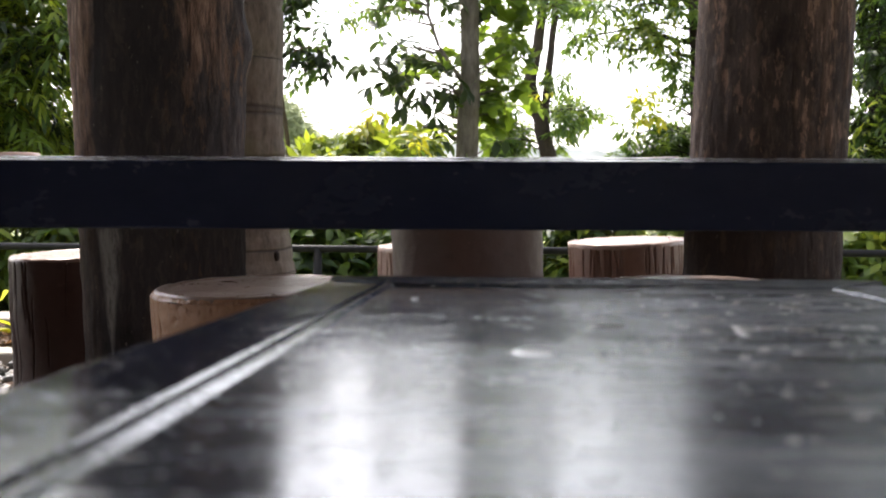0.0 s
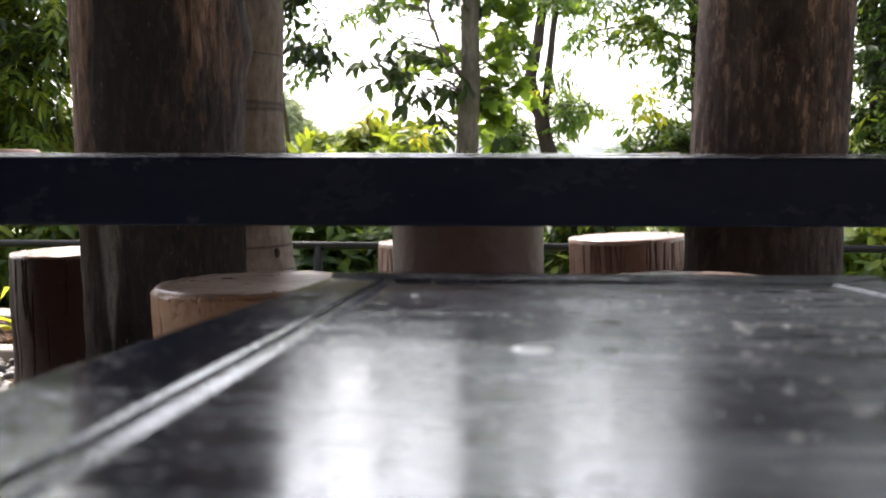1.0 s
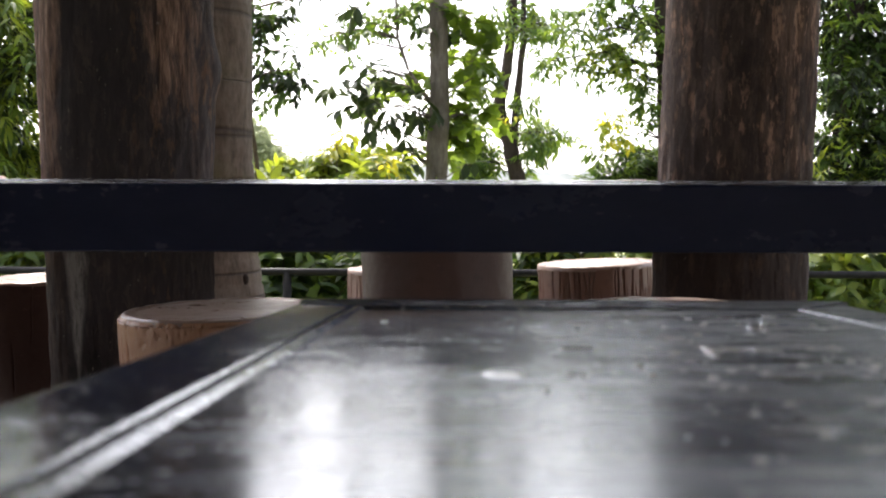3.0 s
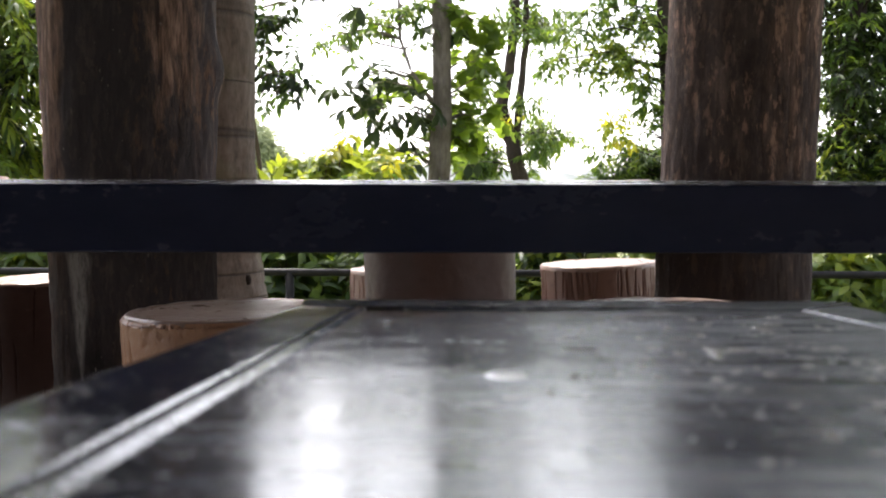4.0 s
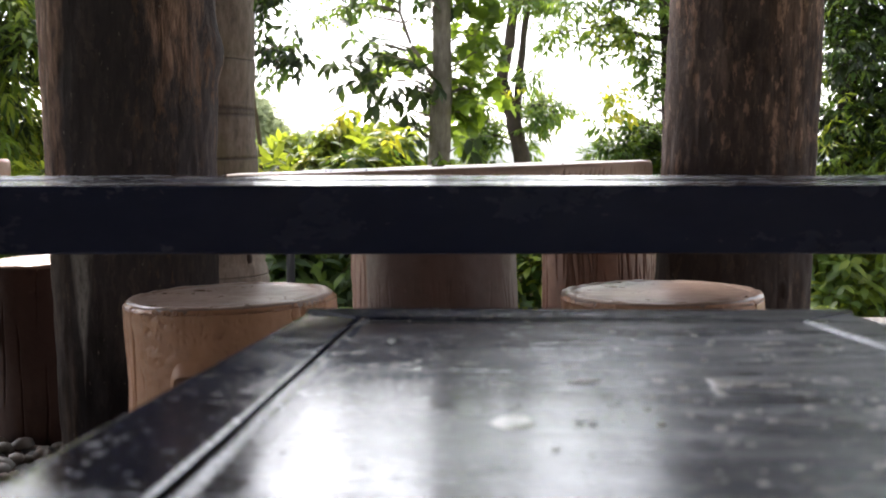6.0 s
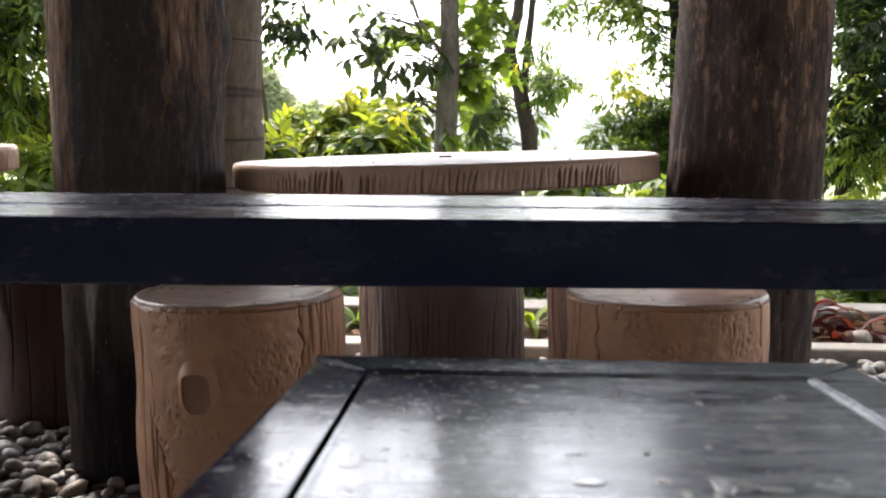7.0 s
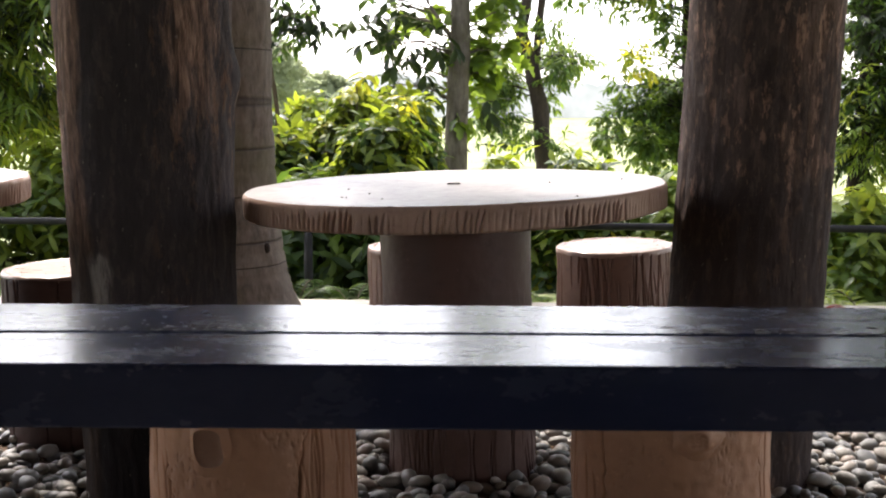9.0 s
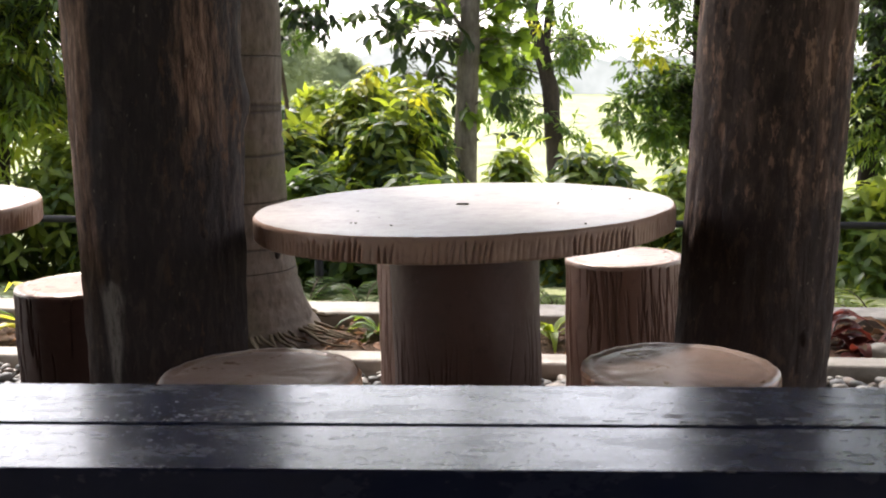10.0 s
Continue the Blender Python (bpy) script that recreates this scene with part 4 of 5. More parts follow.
def shrub(at, rx, ry, h, label, seed, leaf, lean_leaf, size, count, per=5, hang=0.35, gold=0.0, tips=()):
    """A bush of many stems from one root, leafed to the ground."""
    t = thing("shrub", at, label, "shrub", "bushes behind the fence")
    rng = np.random.default_rng(seed)
    sets = [Leaves(seed, "broad"), Leaves(seed + 50, "broad"), Leaves(seed + 90, "broad")]
    twigs, stems = [], []
    for k in range(count):
        a, zz = rng.uniform(0, 2 * np.pi), rng.uniform(0.06, 1) ** 0.8
        rr = rng.uniform(0.15, 1) ** 0.5
        wide = math.sqrt(max(0.10, 1 - (max(zz - 0.35, 0) / 0.68) ** 3.5))
        lump = 0.90 + 0.55 * noise.noise(Vector((math.cos(a) * 1.6 + seed, math.sin(a) * 1.6, zz * 3.0)))
        p = np.array([math.cos(a) * rx * rr * wide * lump, math.sin(a) * ry * rr * wide * lump, h * zz * (0.80 + 0.16 * rng.uniform() + 0.18 * lump * zz - 0.10)])
        axis = np.array([p[0] / rx * 0.8, p[1] / ry * 0.8, 0.75 + rng.normal(0, 0.25)]) + rng.normal(0, 0.2, 3)
        # higher shoots take the lighter leaf more often, sun and shade put into colour
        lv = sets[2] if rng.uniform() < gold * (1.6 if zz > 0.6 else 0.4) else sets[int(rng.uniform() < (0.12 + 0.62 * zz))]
        lv.whorl(p, axis, per + 2, size * rng.uniform(0.8, 1.15), size * 0.34, hang)
        root = p - axis / np.linalg.norm(axis) * size * 1.2
        twigs.append(([root, root * 0.5 + p * 0.5, p], size * 0.022))
        if k % 5 == 0:
            stems.append(([Vector((p[0] * 0.1, p[1] * 0.1, 0)), Vector((p[0] * 0.5, p[1] * 0.5, p[2] * 0.6)), Vector(root)], [0.010, 0.008, 0.004]))
    for x, y, z, r in tips:
        for _ in range(4):
            sets[2].whorl(np.array([x, y, z]) + rng.normal(0, r, 3), np.array([rng.normal(0, 0.3), rng.normal(0, 0.3), 1.0]), 7, size * 0.9, size * 0.32, 0.7)
        stems.append(([Vector((0, 0, h * 0.3)), Vector((x * 0.7, y * 0.7, z * 0.7)), Vector((x, y, z))], [0.010, 0.008, 0.004]))
    v, f = join(*[tube(p, r, 5) for p, r in stems])
    tagged(link_mesh("branchwork", v, f, TWIG, t, True), kind="stuff")
    twig_mesh(twigs, t)
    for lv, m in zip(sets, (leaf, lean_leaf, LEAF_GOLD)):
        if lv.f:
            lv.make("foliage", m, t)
    return t


# palm trunk behind the post
def palm():
    at = (-0.885, 3.45, 0.03)
    t = thing("palm_trunk", at, "grey ringed palm trunk with a swollen base", "tree")
    nth, nz, height = 120, 260, 4.2
    v = []
    rings = []
    z = 0.05
    rng = random.Random(3)
    while z < height:
        rings.append(z)
        z += 0.055 + min(0.11, z * 0.12) + rng.uniform(-0.012, 0.012)
    for j in range(nz):
        zz = height * (j / (nz - 1)) ** 1.25
        r = 0.172 + 0.165 * math.exp(-zz / 0.17) + 0.02 * math.exp(-zz / 0.6)
        dip = sum(math.exp(-((zz - q) / 0.008) ** 2) for q in rings)
        for i in range(nth):
            a = 2 * math.pi * i / nth
            n = noise.noise(Vector((math.cos(a) * 3, math.sin(a) * 3, zz * 4)))
            n2 = noise.noise(Vector((math.cos(a) * 9, math.sin(a) * 9, zz * 10 + 5)))
            rr = r * (1 + 0.03 * n + 0.012 * n2) - 0.006 * dip * (0.5 + 0.5 * (n2 > -0.2))
            v.append((rr * math.cos(a), rr * math.sin(a), zz))
    link_mesh("trunk", v, grid_faces(nth, nz), PALM, t, True)
    bm = bmesh.new()
    bmesh.ops.create_icosphere(bm, subdivisions=2, radius=1)
    for w in bm.verts:
        w.co = Vector((w.co.x * 0.014 + 0.171, w.co.y * 0.012 - 0.112, w.co.z * 0.020 + 0.355))
    part("knot_hole", bm, DARK_BARK, t, "dark knot hole", True)
    rng = random.Random(8)
    for k in range(22):
        a = rng.uniform(-1.3, 0.7)
        l = rng.uniform(0.1, 0.30)
        p = [Vector((math.cos(a) * 0.26, math.sin(a) * 0.26, 0.09))]
        for s in range(4):
            a2 = a + rng.uniform(-0.4, 0.4)
            p.append(p[-1] + Vector((math.cos(a2), math.sin(a2), -0.22 if s < 2 else -0.05)) * l / 4)
        vv, ff = tube(p, [0.0075, 0.007, 0.006, 0.0045, 0.003], 6)
        link_mesh("root", vv, ff, TWIG, t, True)
    return t


palm()

# slender tree with broad leaves, a climber of lobed leaves on its trunk
BROAD_LOBED = [(-0.65, 1.48, 0.11, 0.09), (-0.45, 1.5, 0.1, 0.06), (-0.2, 1.53, 0.11, 0.06), (-0.02, 1.53, 0.11, 0.06), (-0.15, 1.78, 0.05, 0.05), (-0.09, 2.04, 0.15, 0.09), (0.09, 2.02, 0.14, 0.11), (0.02, 1.87, 0.09, 0.09), (0.11, 1.7, 0.13, 0.13), (0.34, 1.59, 0.09, 0.04), (0.25, 1.82, 0.06, 0.11), (0.22, 1.41, 0.11, 0.06), (-0.04, 1.35, 0.12, 0.12), (0.1, 1.27, 0.14, 0.12), (-0.11, 1.17, 0.11, 0.11), (-0.09, 0.96, 0.12, 0.1), (0.05, 1.1, 0.11, 0.11), (0.26, 1.27, 0.05, 0.05), (-0.19, 0.84, 0.09, 0.07)]
# leaves coloured near black to read as silhouettes against the sky
BROAD_SILHOUETTE = [(-0.76, 1.3, 0.12, 0.11), (-0.61, 1.22, 0.1, 0.08), (-0.66, 1.01, 0.07, 0.12), (-0.54, 0.99, 0.06, 0.09), (-0.77, 1.1, 0.06, 0.07), (-0.39, 1.38, 0.11, 0.04), (-0.28, 1.4, 0.08, 0.05), (-0.33, 1.26, 0.09, 0.05), (-0.35, 1.02, 0.06, 0.08), (-0.88, 1.46, 0.09, 0.08), (-0.93, 1.55, 0.04, 0.04), (-0.76, 1.55, 0.08, 0.04), (-0.58, 1.33, 0.09, 0.04), (-0.67, 1.59, 0.06, 0.03), (-0.18, 1.98, 0.06, 0.13), (-0.01, 0.84, 0.09, 0.06), (-0.32, 0.64, 0.08, 0.05), (-0.3, 0.48, 0.1, 0.09), (-0.08, 0.49, 0.07, 0.07), (-0.47, 0.42, 0.11, 0.09)]
BROAD_FINE = [(-1.08, 1.85, 0.07, 0.04), (-0.96, 1.93, 0.1, 0.06), (-0.9, 1.78, 0.08, 0.05), (-0.8, 1.9, 0.08, 0.06), (-0.74, 2.01, 0.1, 0.07), (-0.69, 1.87, 0.07, 0.05), (-0.56, 2.02, 0.1, 0.06), (-0.43, 2.03, 0.08, 0.07), (-0.31, 2.1, 0.08, 0.09), (-0.35, 1.81, 0.04, 0.05), (-0.49, 2.14, 0.07, 0.05)]
tree("broadleaf_tree", (-0.18, 8.0, slope(8.0)),
     [([(-0.20, 8, -1.1), (-0.19, 8, 0.3), (-0.165, 8, 1.4), (-0.165, 8, 2.6), (-0.1, 8, 4.2)], [0.100, 0.090, 0.080, 0.074, 0.05]),
      ([(-0.20, 8, 1.34), (-0.30, 7.9, 1.46), (-0.40, 7.9, 1.62), (-0.48, 7.9, 1.85), (-0.50, 7.9, 2.3)], [0.020, 0.016, 0.014, 0.013, 0.011])],
     [(BROAD_LOBED, LEAF_MID, LEAF_MID, 0.14, 0.15, "lobed", 22, 3, 0.7), (BROAD_SILHOUETTE, LEAF_DARK, LEAF_DARK, 0.15, 0.062, "broad", 24, 4, 0.9),
      (BROAD_FINE, LEAF_DEEP, LEAF_MID, 0.078, 0.030, "lance", 95, 5, 0.7), ([(0.0, 2.4, 0.25, 0.2), (0.3, 2.7, 0.3, 0.26), (0.1, 3.1, 0.3, 0.26)], LEAF_DEEP, LEAF_MID, 0.15, 0.10, "lobed", 16, 4, 0.7)],
     "slender grey tree with broad drooping green leaves", 31, GREY_BARK, 0.25,
     high=[(-0.9, 7.6, 5.0, 1.0), (0.5, 7.8, 5.2, 1.0), (-0.2, 6.6, 4.6, 0.9), (-0.3, 8.6, 6.2, 1.2), (-1.7, 8.2, 5.6, 0.9)])
# forked tree behind it
FORK_HIGH = [(0.86, 3.13, 0.28, 0.14), (1.12, 2.96, 0.2, 0.17), (0.75, 2.79, 0.17, 0.12), (1.32, 3.19, 0.14, 0.08), (0.95, 2.79, 0.16, 0.12), (0.89, 1.81, 0.14, 0.14), (1.03, 1.6, 0.14, 0.13), (1.24, 1.43, 0.14, 0.07), (1.43, 1.31, 0.06, 0.05), (0.99, 1.28, 0.17, 0.16), (0.88, 1.01, 0.11, 0.11), (0.34, 1.17, 0.24, 0.16), (0.23, 0.93, 0.2, 0.11), (0.03, 0.99, 0.14, 0.13), (0.55, 3.03, 0.12, 0.16), (0.26, 1.39, 0.14, 0.13), (0.13, 2.1, 0.16, 0.24)]
FORK_LOW = [(0.18, 1.0, 0.34, 0.16), (0.17, 0.62, 0.25, 0.19), (-0.11, 0.51, 0.14, 0.11), (0.56, 0.4, 0.09, 0.16), (0.33, 0.28, 0.13, 0.06), (0.95, 1.45, 0.2, 0.12), (1.26, 1.4, 0.2, 0.08), (0.95, 1.17, 0.17, 0.09), (0.84, 0.82, 0.06, 0.12), (1.04, 0.17, 0.09, 0.17), (0.06, 1.52, 0.19, 0.15)]
tree("forked_tree", (0.95, 14.5, slope(14.5)),
     [([(0.98, 14.5, -2.7), (0.87, 14.5, -0.4), (0.77, 14.5, 0.68), (0.66, 14.5, 1.22), (0.48, 14.5, 1.79), (0.60, 14.5, 2.41), (0.67, 14.5, 3.0), (0.66, 14.5, 4.2)], [0.15, 0.125, 0.115, 0.105, 0.085, 0.078, 0.07, 0.05]),
      ([(0.68, 14.5, 1.24), (0.75, 14.5, 2.1), (0.81, 14.5, 2.65), (0.83, 14.5, 4.2)], [0.06, 0.052, 0.046, 0.03])],
     [(FORK_HIGH, LEAF_DEEP, LEAF_MID, 0.13, 0.038, "lance", 46, 5, 1.1), (FORK_LOW, LEAF_DEEP, LEAF_MID, 0.13, 0.040, "lance", 52, 5, 1.1),
      ([(0.62, 1.6, 0.08, 0.2)], LEAF_GOLD, LEAF_MID, 0.12, 0.04, "lance", 20, 4, 1.0)],
     "dark forked tree with small scattered leaves", 47, DARK_BARK, 0.5,
     high=[(-1.7, 14.6, 6.5, 1.0), (-0.6, 15.0, 7.3, 1.2), (1.1, 14.0, 7.6, 1.2), (-2.4, 15.0, 7.4, 1.2)])
# leafy tree before the lawn
RIGHT_HIGH = [(0.79, 1.89, 0.07, 0.09), (0.92, 1.96, 0.12, 0.07), (1.03, 1.84, 0.09, 0.04), (1.07, 2.16, 0.12, 0.07), (0.95, 2.25, 0.07, 0.03), (1.25, 2.39, 0.12, 0.07), (1.3, 1.78, 0.1, 0.05), (1.47, 2.28, 0.12, 0.1), (1.71, 2.34, 0.13, 0.1), (1.78, 2.16, 0.1, 0.1), (1.6, 1.71, 0.15, 0.05), (1.78, 1.69, 0.12, 0.08), (1.73, 1.5, 0.12, 0.07), (1.32, 1.11, 0.05, 0.04), (1.36, 1.0, 0.08, 0.05), (1.68, 1.08, 0.12, 0.07), (1.82, 0.97, 0.1, 0.1), (1.57, 0.89, 0.15, 0.05), (1.78, 1.32, 0.07, 0.07)]
RIGHT_LIME = [(1.32, 1.99, 0.14, 0.09), (1.54, 2.05, 0.14, 0.09), (1.59, 1.88, 0.16, 0.09), (1.41, 2.16, 0.09, 0.05)]
RIGHT_GOLD = [(1.46, 1.32, 0.11, 0.09), (1.48, 1.17, 0.12, 0.06)]
RIGHT_LOW = [(1.29, 0.7, 0.11, 0.08), (1.51, 0.79, 0.17, 0.09), (1.77, 0.9, 0.15, 0.18), (1.25, 0.52, 0.14, 0.08), (1.57, 0.52, 0.17, 0.11), (1.82, 0.46, 0.14, 0.14), (1.6, 0.34, 0.12, 0.07), (1.76, 0.13, 0.12, 0.09), (1.86, 0.66, 0.11, 0.16)]
RIGHT_HID = [(2.2, 1.9, 0.3, 0.3), (2.25, 1.4, 0.25, 0.3), (2.2, 0.8, 0.3, 0.4), (2.1, 2.5, 0.3, 0.2), (1.5, 2.7, 0.3, 0.15)]
tree("small_leaved_tree", (1.95, 10.0, slope(10.0)),
     [([(2.05, 10, -1.6), (2.0, 10, 0.6), (1.965, 10, 1.7), (1.91, 10, 2.5), (1.93, 10, 4.5)], [0.10, 0.085, 0.075, 0.07, 0.05])],
     [(RIGHT_HIGH, LEAF_DEEP, LEAF_MID, 0.092, 0.034, "lance", 100, 5, 0.8), (RIGHT_LIME, LEAF_MID, LEAF_LIME, 0.092, 0.036, "lance", 90, 5, 0.8),
      (RIGHT_GOLD, LEAF_LIME, LEAF_GOLD, 0.085, 0.034, "lance", 80, 5, 0.9), (RIGHT_LOW, LEAF_DEEP, LEAF_MID, 0.098, 0.040, "lance", 120, 5, 0.9),
      (RIGHT_HID, LEAF_DEEP, LEAF_MID, 0.10, 0.04, "lance", 60, 5, 0.8)],
     "leafy tree with small glossy green leaves", 63, DARK_BARK, 0.3,
     high=[(1.2, 9.4, 6.0, 1.1), (2.6, 9.2, 5.8, 1.2), (2.0, 8.0, 5.2, 1.0), (1.9, 10.4, 7.0, 1.3), (3.4, 10.0, 5.6, 1.1)])
# sapling by the palm
SAPLING = [(-1.19, 1.72, 0.05, 0.09), (-1.09, 1.68, 0.07, 0.09), (-1.2, 1.54, 0.05, 0.09), (-1.01, 1.52, 0.05, 0.03), (-1.07, 1.4, 0.07, 0.04), (-0.96, 1.4, 0.05, 0.04), (-1.16, 1.41, 0.04, 0.05), (-1.09, 1.28, 0.05, 0.04), (-0.98, 1.3, 0.06, 0.03), (-1.19, 1.21, 0.04, 0.05), (-0.91, 1.78, 0.08, 0.04), (-0.69, 1.8, 0.11, 0.03), (-0.56, 1.77, 0.05, 0.05)]
tree("sapling", (-1.2, 6.0, slope(6.0)),
     [([(-1.18, 6, -0.2), (-1.20, 6, 0.85), (-1.25, 6, 1.2), (-1.24, 6, 1.6), (-1.20, 6, 2.1)], [0.016, 0.014, 0.012, 0.010, 0.008])],
     [(SAPLING[:10], LEAF_DARK, LEAF_DEEP, 0.070, 0.032, "lance", 150, 5, 0.9), (SAPLING[10:], LEAF_DARK, LEAF_DARK, 0.12, 0.055, "broad", 30, 4, 0.9)],
     "thin sapling with hanging green leaves", 71, TWIG, 0.10, twig=0.006)
# trees at the sides
SIDE_R = [(2.49, 1.63, 0.15, 0.22), (2.54, 1.34, 0.17, 0.18), (2.47, 1.03, 0.14, 0.16), (2.78, 1.56, 0.26, 0.26), (2.8, 1.15, 0.26, 0.22), (2.74, 0.82, 0.26, 0.18), (2.6, 1.95, 0.3, 0.2), (2.5, 0.6, 0.25, 0.2), (2.55, 2.35, 0.3, 0.25), (3.1, 2.1, 0.35, 0.3), (3.2, 2.7, 0.35, 0.3), (2.38, 1.75, 0.14, 0.2), (2.36, 1.35, 0.13, 0.18), (2.36, 0.9, 0.13, 0.2), (2.4, 2.1, 0.16, 0.18)]
tree("dense_tree", (2.52, 6.5, slope(6.5)),
     [([(2.38, 6.5, -0.4), (2.43, 6.5, 0.6), (2.52, 6.5, 1.8), (2.5, 6.5, 3.4)], [0.07, 0.06, 0.055, 0.03])],
     [(SIDE_R, LEAF_DARK, LEAF_DEEP, 0.075, 0.030, "lance", 70, 8, 0.7), (SIDE_R, LEAF_DEEP, LEAF_MID, 0.075, 0.026, "lance", 14, 9, 0.7), ([(2.36, 1.05, 0.08, 0.06), (2.50, 1.0, 0.12, 0.06), (2.40, 0.88, 0.1, 0.06), (2.62, 0.95, 0.1, 0.06), (2.36, 1.45, 0.08, 0.08), (2.38, 0.72, 0.12, 0.10), (2.60, 0.66, 0.14, 0.10)], LEAF_MID, LEAF_LIME, 0.065, 0.018, "lance", 60, 13, 0.5)],
     "dark tree with dense feathery leaves beside the post", 83, DARK_BARK, 0.35,
     high=[(3.7, 7.0, 3.0, 0.8), (3.3, 7.4, 3.7, 0.8), (2.4, 5.8, 4.0, 0.9), (3.3, 6.4, 4.2, 1.0), (2.2, 6.6, 4.8, 1.0), (3.6, 5.4, 3.8, 0.9)])
SIDE_L = [(-3.01, 1.63, 0.26, 0.18), (-2.93, 1.34, 0.2, 0.18), (-3.09, 1.08, 0.22, 0.18), (-2.86, 1.01, 0.16, 0.16), (-3.01, 0.82, 0.22, 0.13), (-3.42, 1.45, 0.29, 0.33), (-3.42, 0.93, 0.29, 0.29), (-2.75, 0.75, 0.2, 0.2), (-2.7, 1.5, 0.15, 0.2), (-2.9, 1.92, 0.25, 0.2), (-2.66, 1.86, 0.16, 0.2), (-3.25, 1.98, 0.26, 0.2)]
tree("dense_tree", (-3.1, 6.5, slope(6.5)),
     [([(-3.3, 6.5, -0.4), (-3.2, 6.5, 0.8), (-3.15, 6.5, 2.0)], [0.07, 0.06, 0.03])],
     [(SIDE_L, LEAF_MID, LEAF_LIME, 0.125, 0.030, "lance", 44, 10, 0.6), (SIDE_L, LEAF_DARK, LEAF_DEEP, 0.125, 0.034, "lance", 16, 9, 0.7), ([(-3.0, 1.85, 0.2, 0.1), (-2.95, 0.98, 0.2, 0.1), (-2.8, 0.80, 0.15, 0.12)], LEAF_LIME, LEAF_GOLD, 0.13, 0.045, "lance", 20, 5, 0.8)],
     "dense tree with long dark green leaves", 97, DARK_BARK, 0.4)

# bushes: x, y, half width, half depth, top, leaf set, seed
BUSHES = [
    (-1.35, 6.5, 0.50, 0.35, 0.93, "mid", 1), (-0.80, 6.7, 0.36, 0.35, 1.04, "gold", 2), (-0.48, 6.9, 0.32, 0.35, 0.99, "mid", 3), (-1.0, 5.4, 0.60, 0.4, 0.58, "deep", 4),
    (-0.28, 5.4, 0.50, 0.4, 0.54, "deep", 5), (0.16, 6.5, 0.22, 0.3, 0.64, "lime", 6), (0.62, 6.0, 0.42, 0.35, 0.64, "mid", 7), (1.20, 5.9, 0.36, 0.4, 0.54, "lime", 8),
    (-2.45, 6.0, 0.55, 0.5, 0.75, "lime", 9), (-3.2, 5.6, 0.60, 0.5, 0.65, "lime", 10), (-1.9, 5.6, 0.5, 0.4, 0.5, "mid", 11), (2.15, 5.6, 0.35, 0.4, 0.50, "lime", 12),
    (2.75, 5.7, 0.45, 0.4, 0.70, "mid", 13), (-1.9, 7.2, 0.6, 0.5, 0.9, "mid", 14), (-0.62, 6.0, 0.42, 0.3, 0.88, "mid", 15), (-1.18, 5.9, 0.36, 0.3, 0.82, "mid", 16), (-1.15, 7.3, 0.40, 0.3, 1.00, "lime", 17), (-0.68, 7.4, 0.42, 0.3, 1.03, "lime", 18),
]
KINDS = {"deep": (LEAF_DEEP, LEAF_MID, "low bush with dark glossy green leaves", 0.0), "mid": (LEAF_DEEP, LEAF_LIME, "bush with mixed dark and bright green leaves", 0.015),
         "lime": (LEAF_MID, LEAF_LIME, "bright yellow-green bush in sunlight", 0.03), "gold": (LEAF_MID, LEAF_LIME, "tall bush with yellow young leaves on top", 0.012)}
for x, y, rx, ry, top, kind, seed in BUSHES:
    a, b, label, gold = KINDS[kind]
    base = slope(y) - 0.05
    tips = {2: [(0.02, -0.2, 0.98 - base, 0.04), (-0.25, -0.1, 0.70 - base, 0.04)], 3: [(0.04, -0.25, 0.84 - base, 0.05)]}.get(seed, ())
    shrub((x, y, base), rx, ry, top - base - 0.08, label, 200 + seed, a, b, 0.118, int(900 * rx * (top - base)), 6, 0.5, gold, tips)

# far round tree over the lawn and the rise behind, haze put into colour and glow
def far_tree(at, r, seed):
    t = thing("far_tree", at, "round green tree far over the lawn, paled by painted haze", "tree", "far trees")
    v, f = tube([(0, 0, 0), (0.05, 0, r)], [0.16, 0.1], 8)
    link_mesh("trunk", v, f, GREY_BARK, t, True)
    lv, tw = Leaves(seed), []
    rng = random.Random(seed)
    for k in range(60):
        a, e = rng.uniform(0, 6.283), rng.uniform(-0.7, 1.5)
        c = (math.cos(a) * math.cos(e) * r * 0.72, math.sin(a) * math.cos(e) * r * 0.72, r * 1.5 + math.sin(e) * r * 0.75)
        clump(lv, tw, c, r * 0.30, r * 0.30, r * 0.24, 40, 5, 0.05, 0.14, 0.10, 0.3)
    bm = bmesh.new()
    bmesh.ops.create_icosphere(bm, subdivisions=4, radius=1)
    for w in bm.verts:
        q = r * (0.66 + 0.22 * noise.noise(w.co * 2.2 + Vector((seed, 0, 0))) + 0.12 * noise.noise(w.co * 6))
        w.co = Vector((w.co.x * q, w.co.y * q, r * 1.5 + w.co.z * q))
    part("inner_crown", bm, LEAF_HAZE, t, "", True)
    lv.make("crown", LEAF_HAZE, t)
    return t


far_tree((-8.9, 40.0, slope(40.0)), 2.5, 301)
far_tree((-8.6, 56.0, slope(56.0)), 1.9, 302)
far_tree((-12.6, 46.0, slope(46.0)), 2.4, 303)


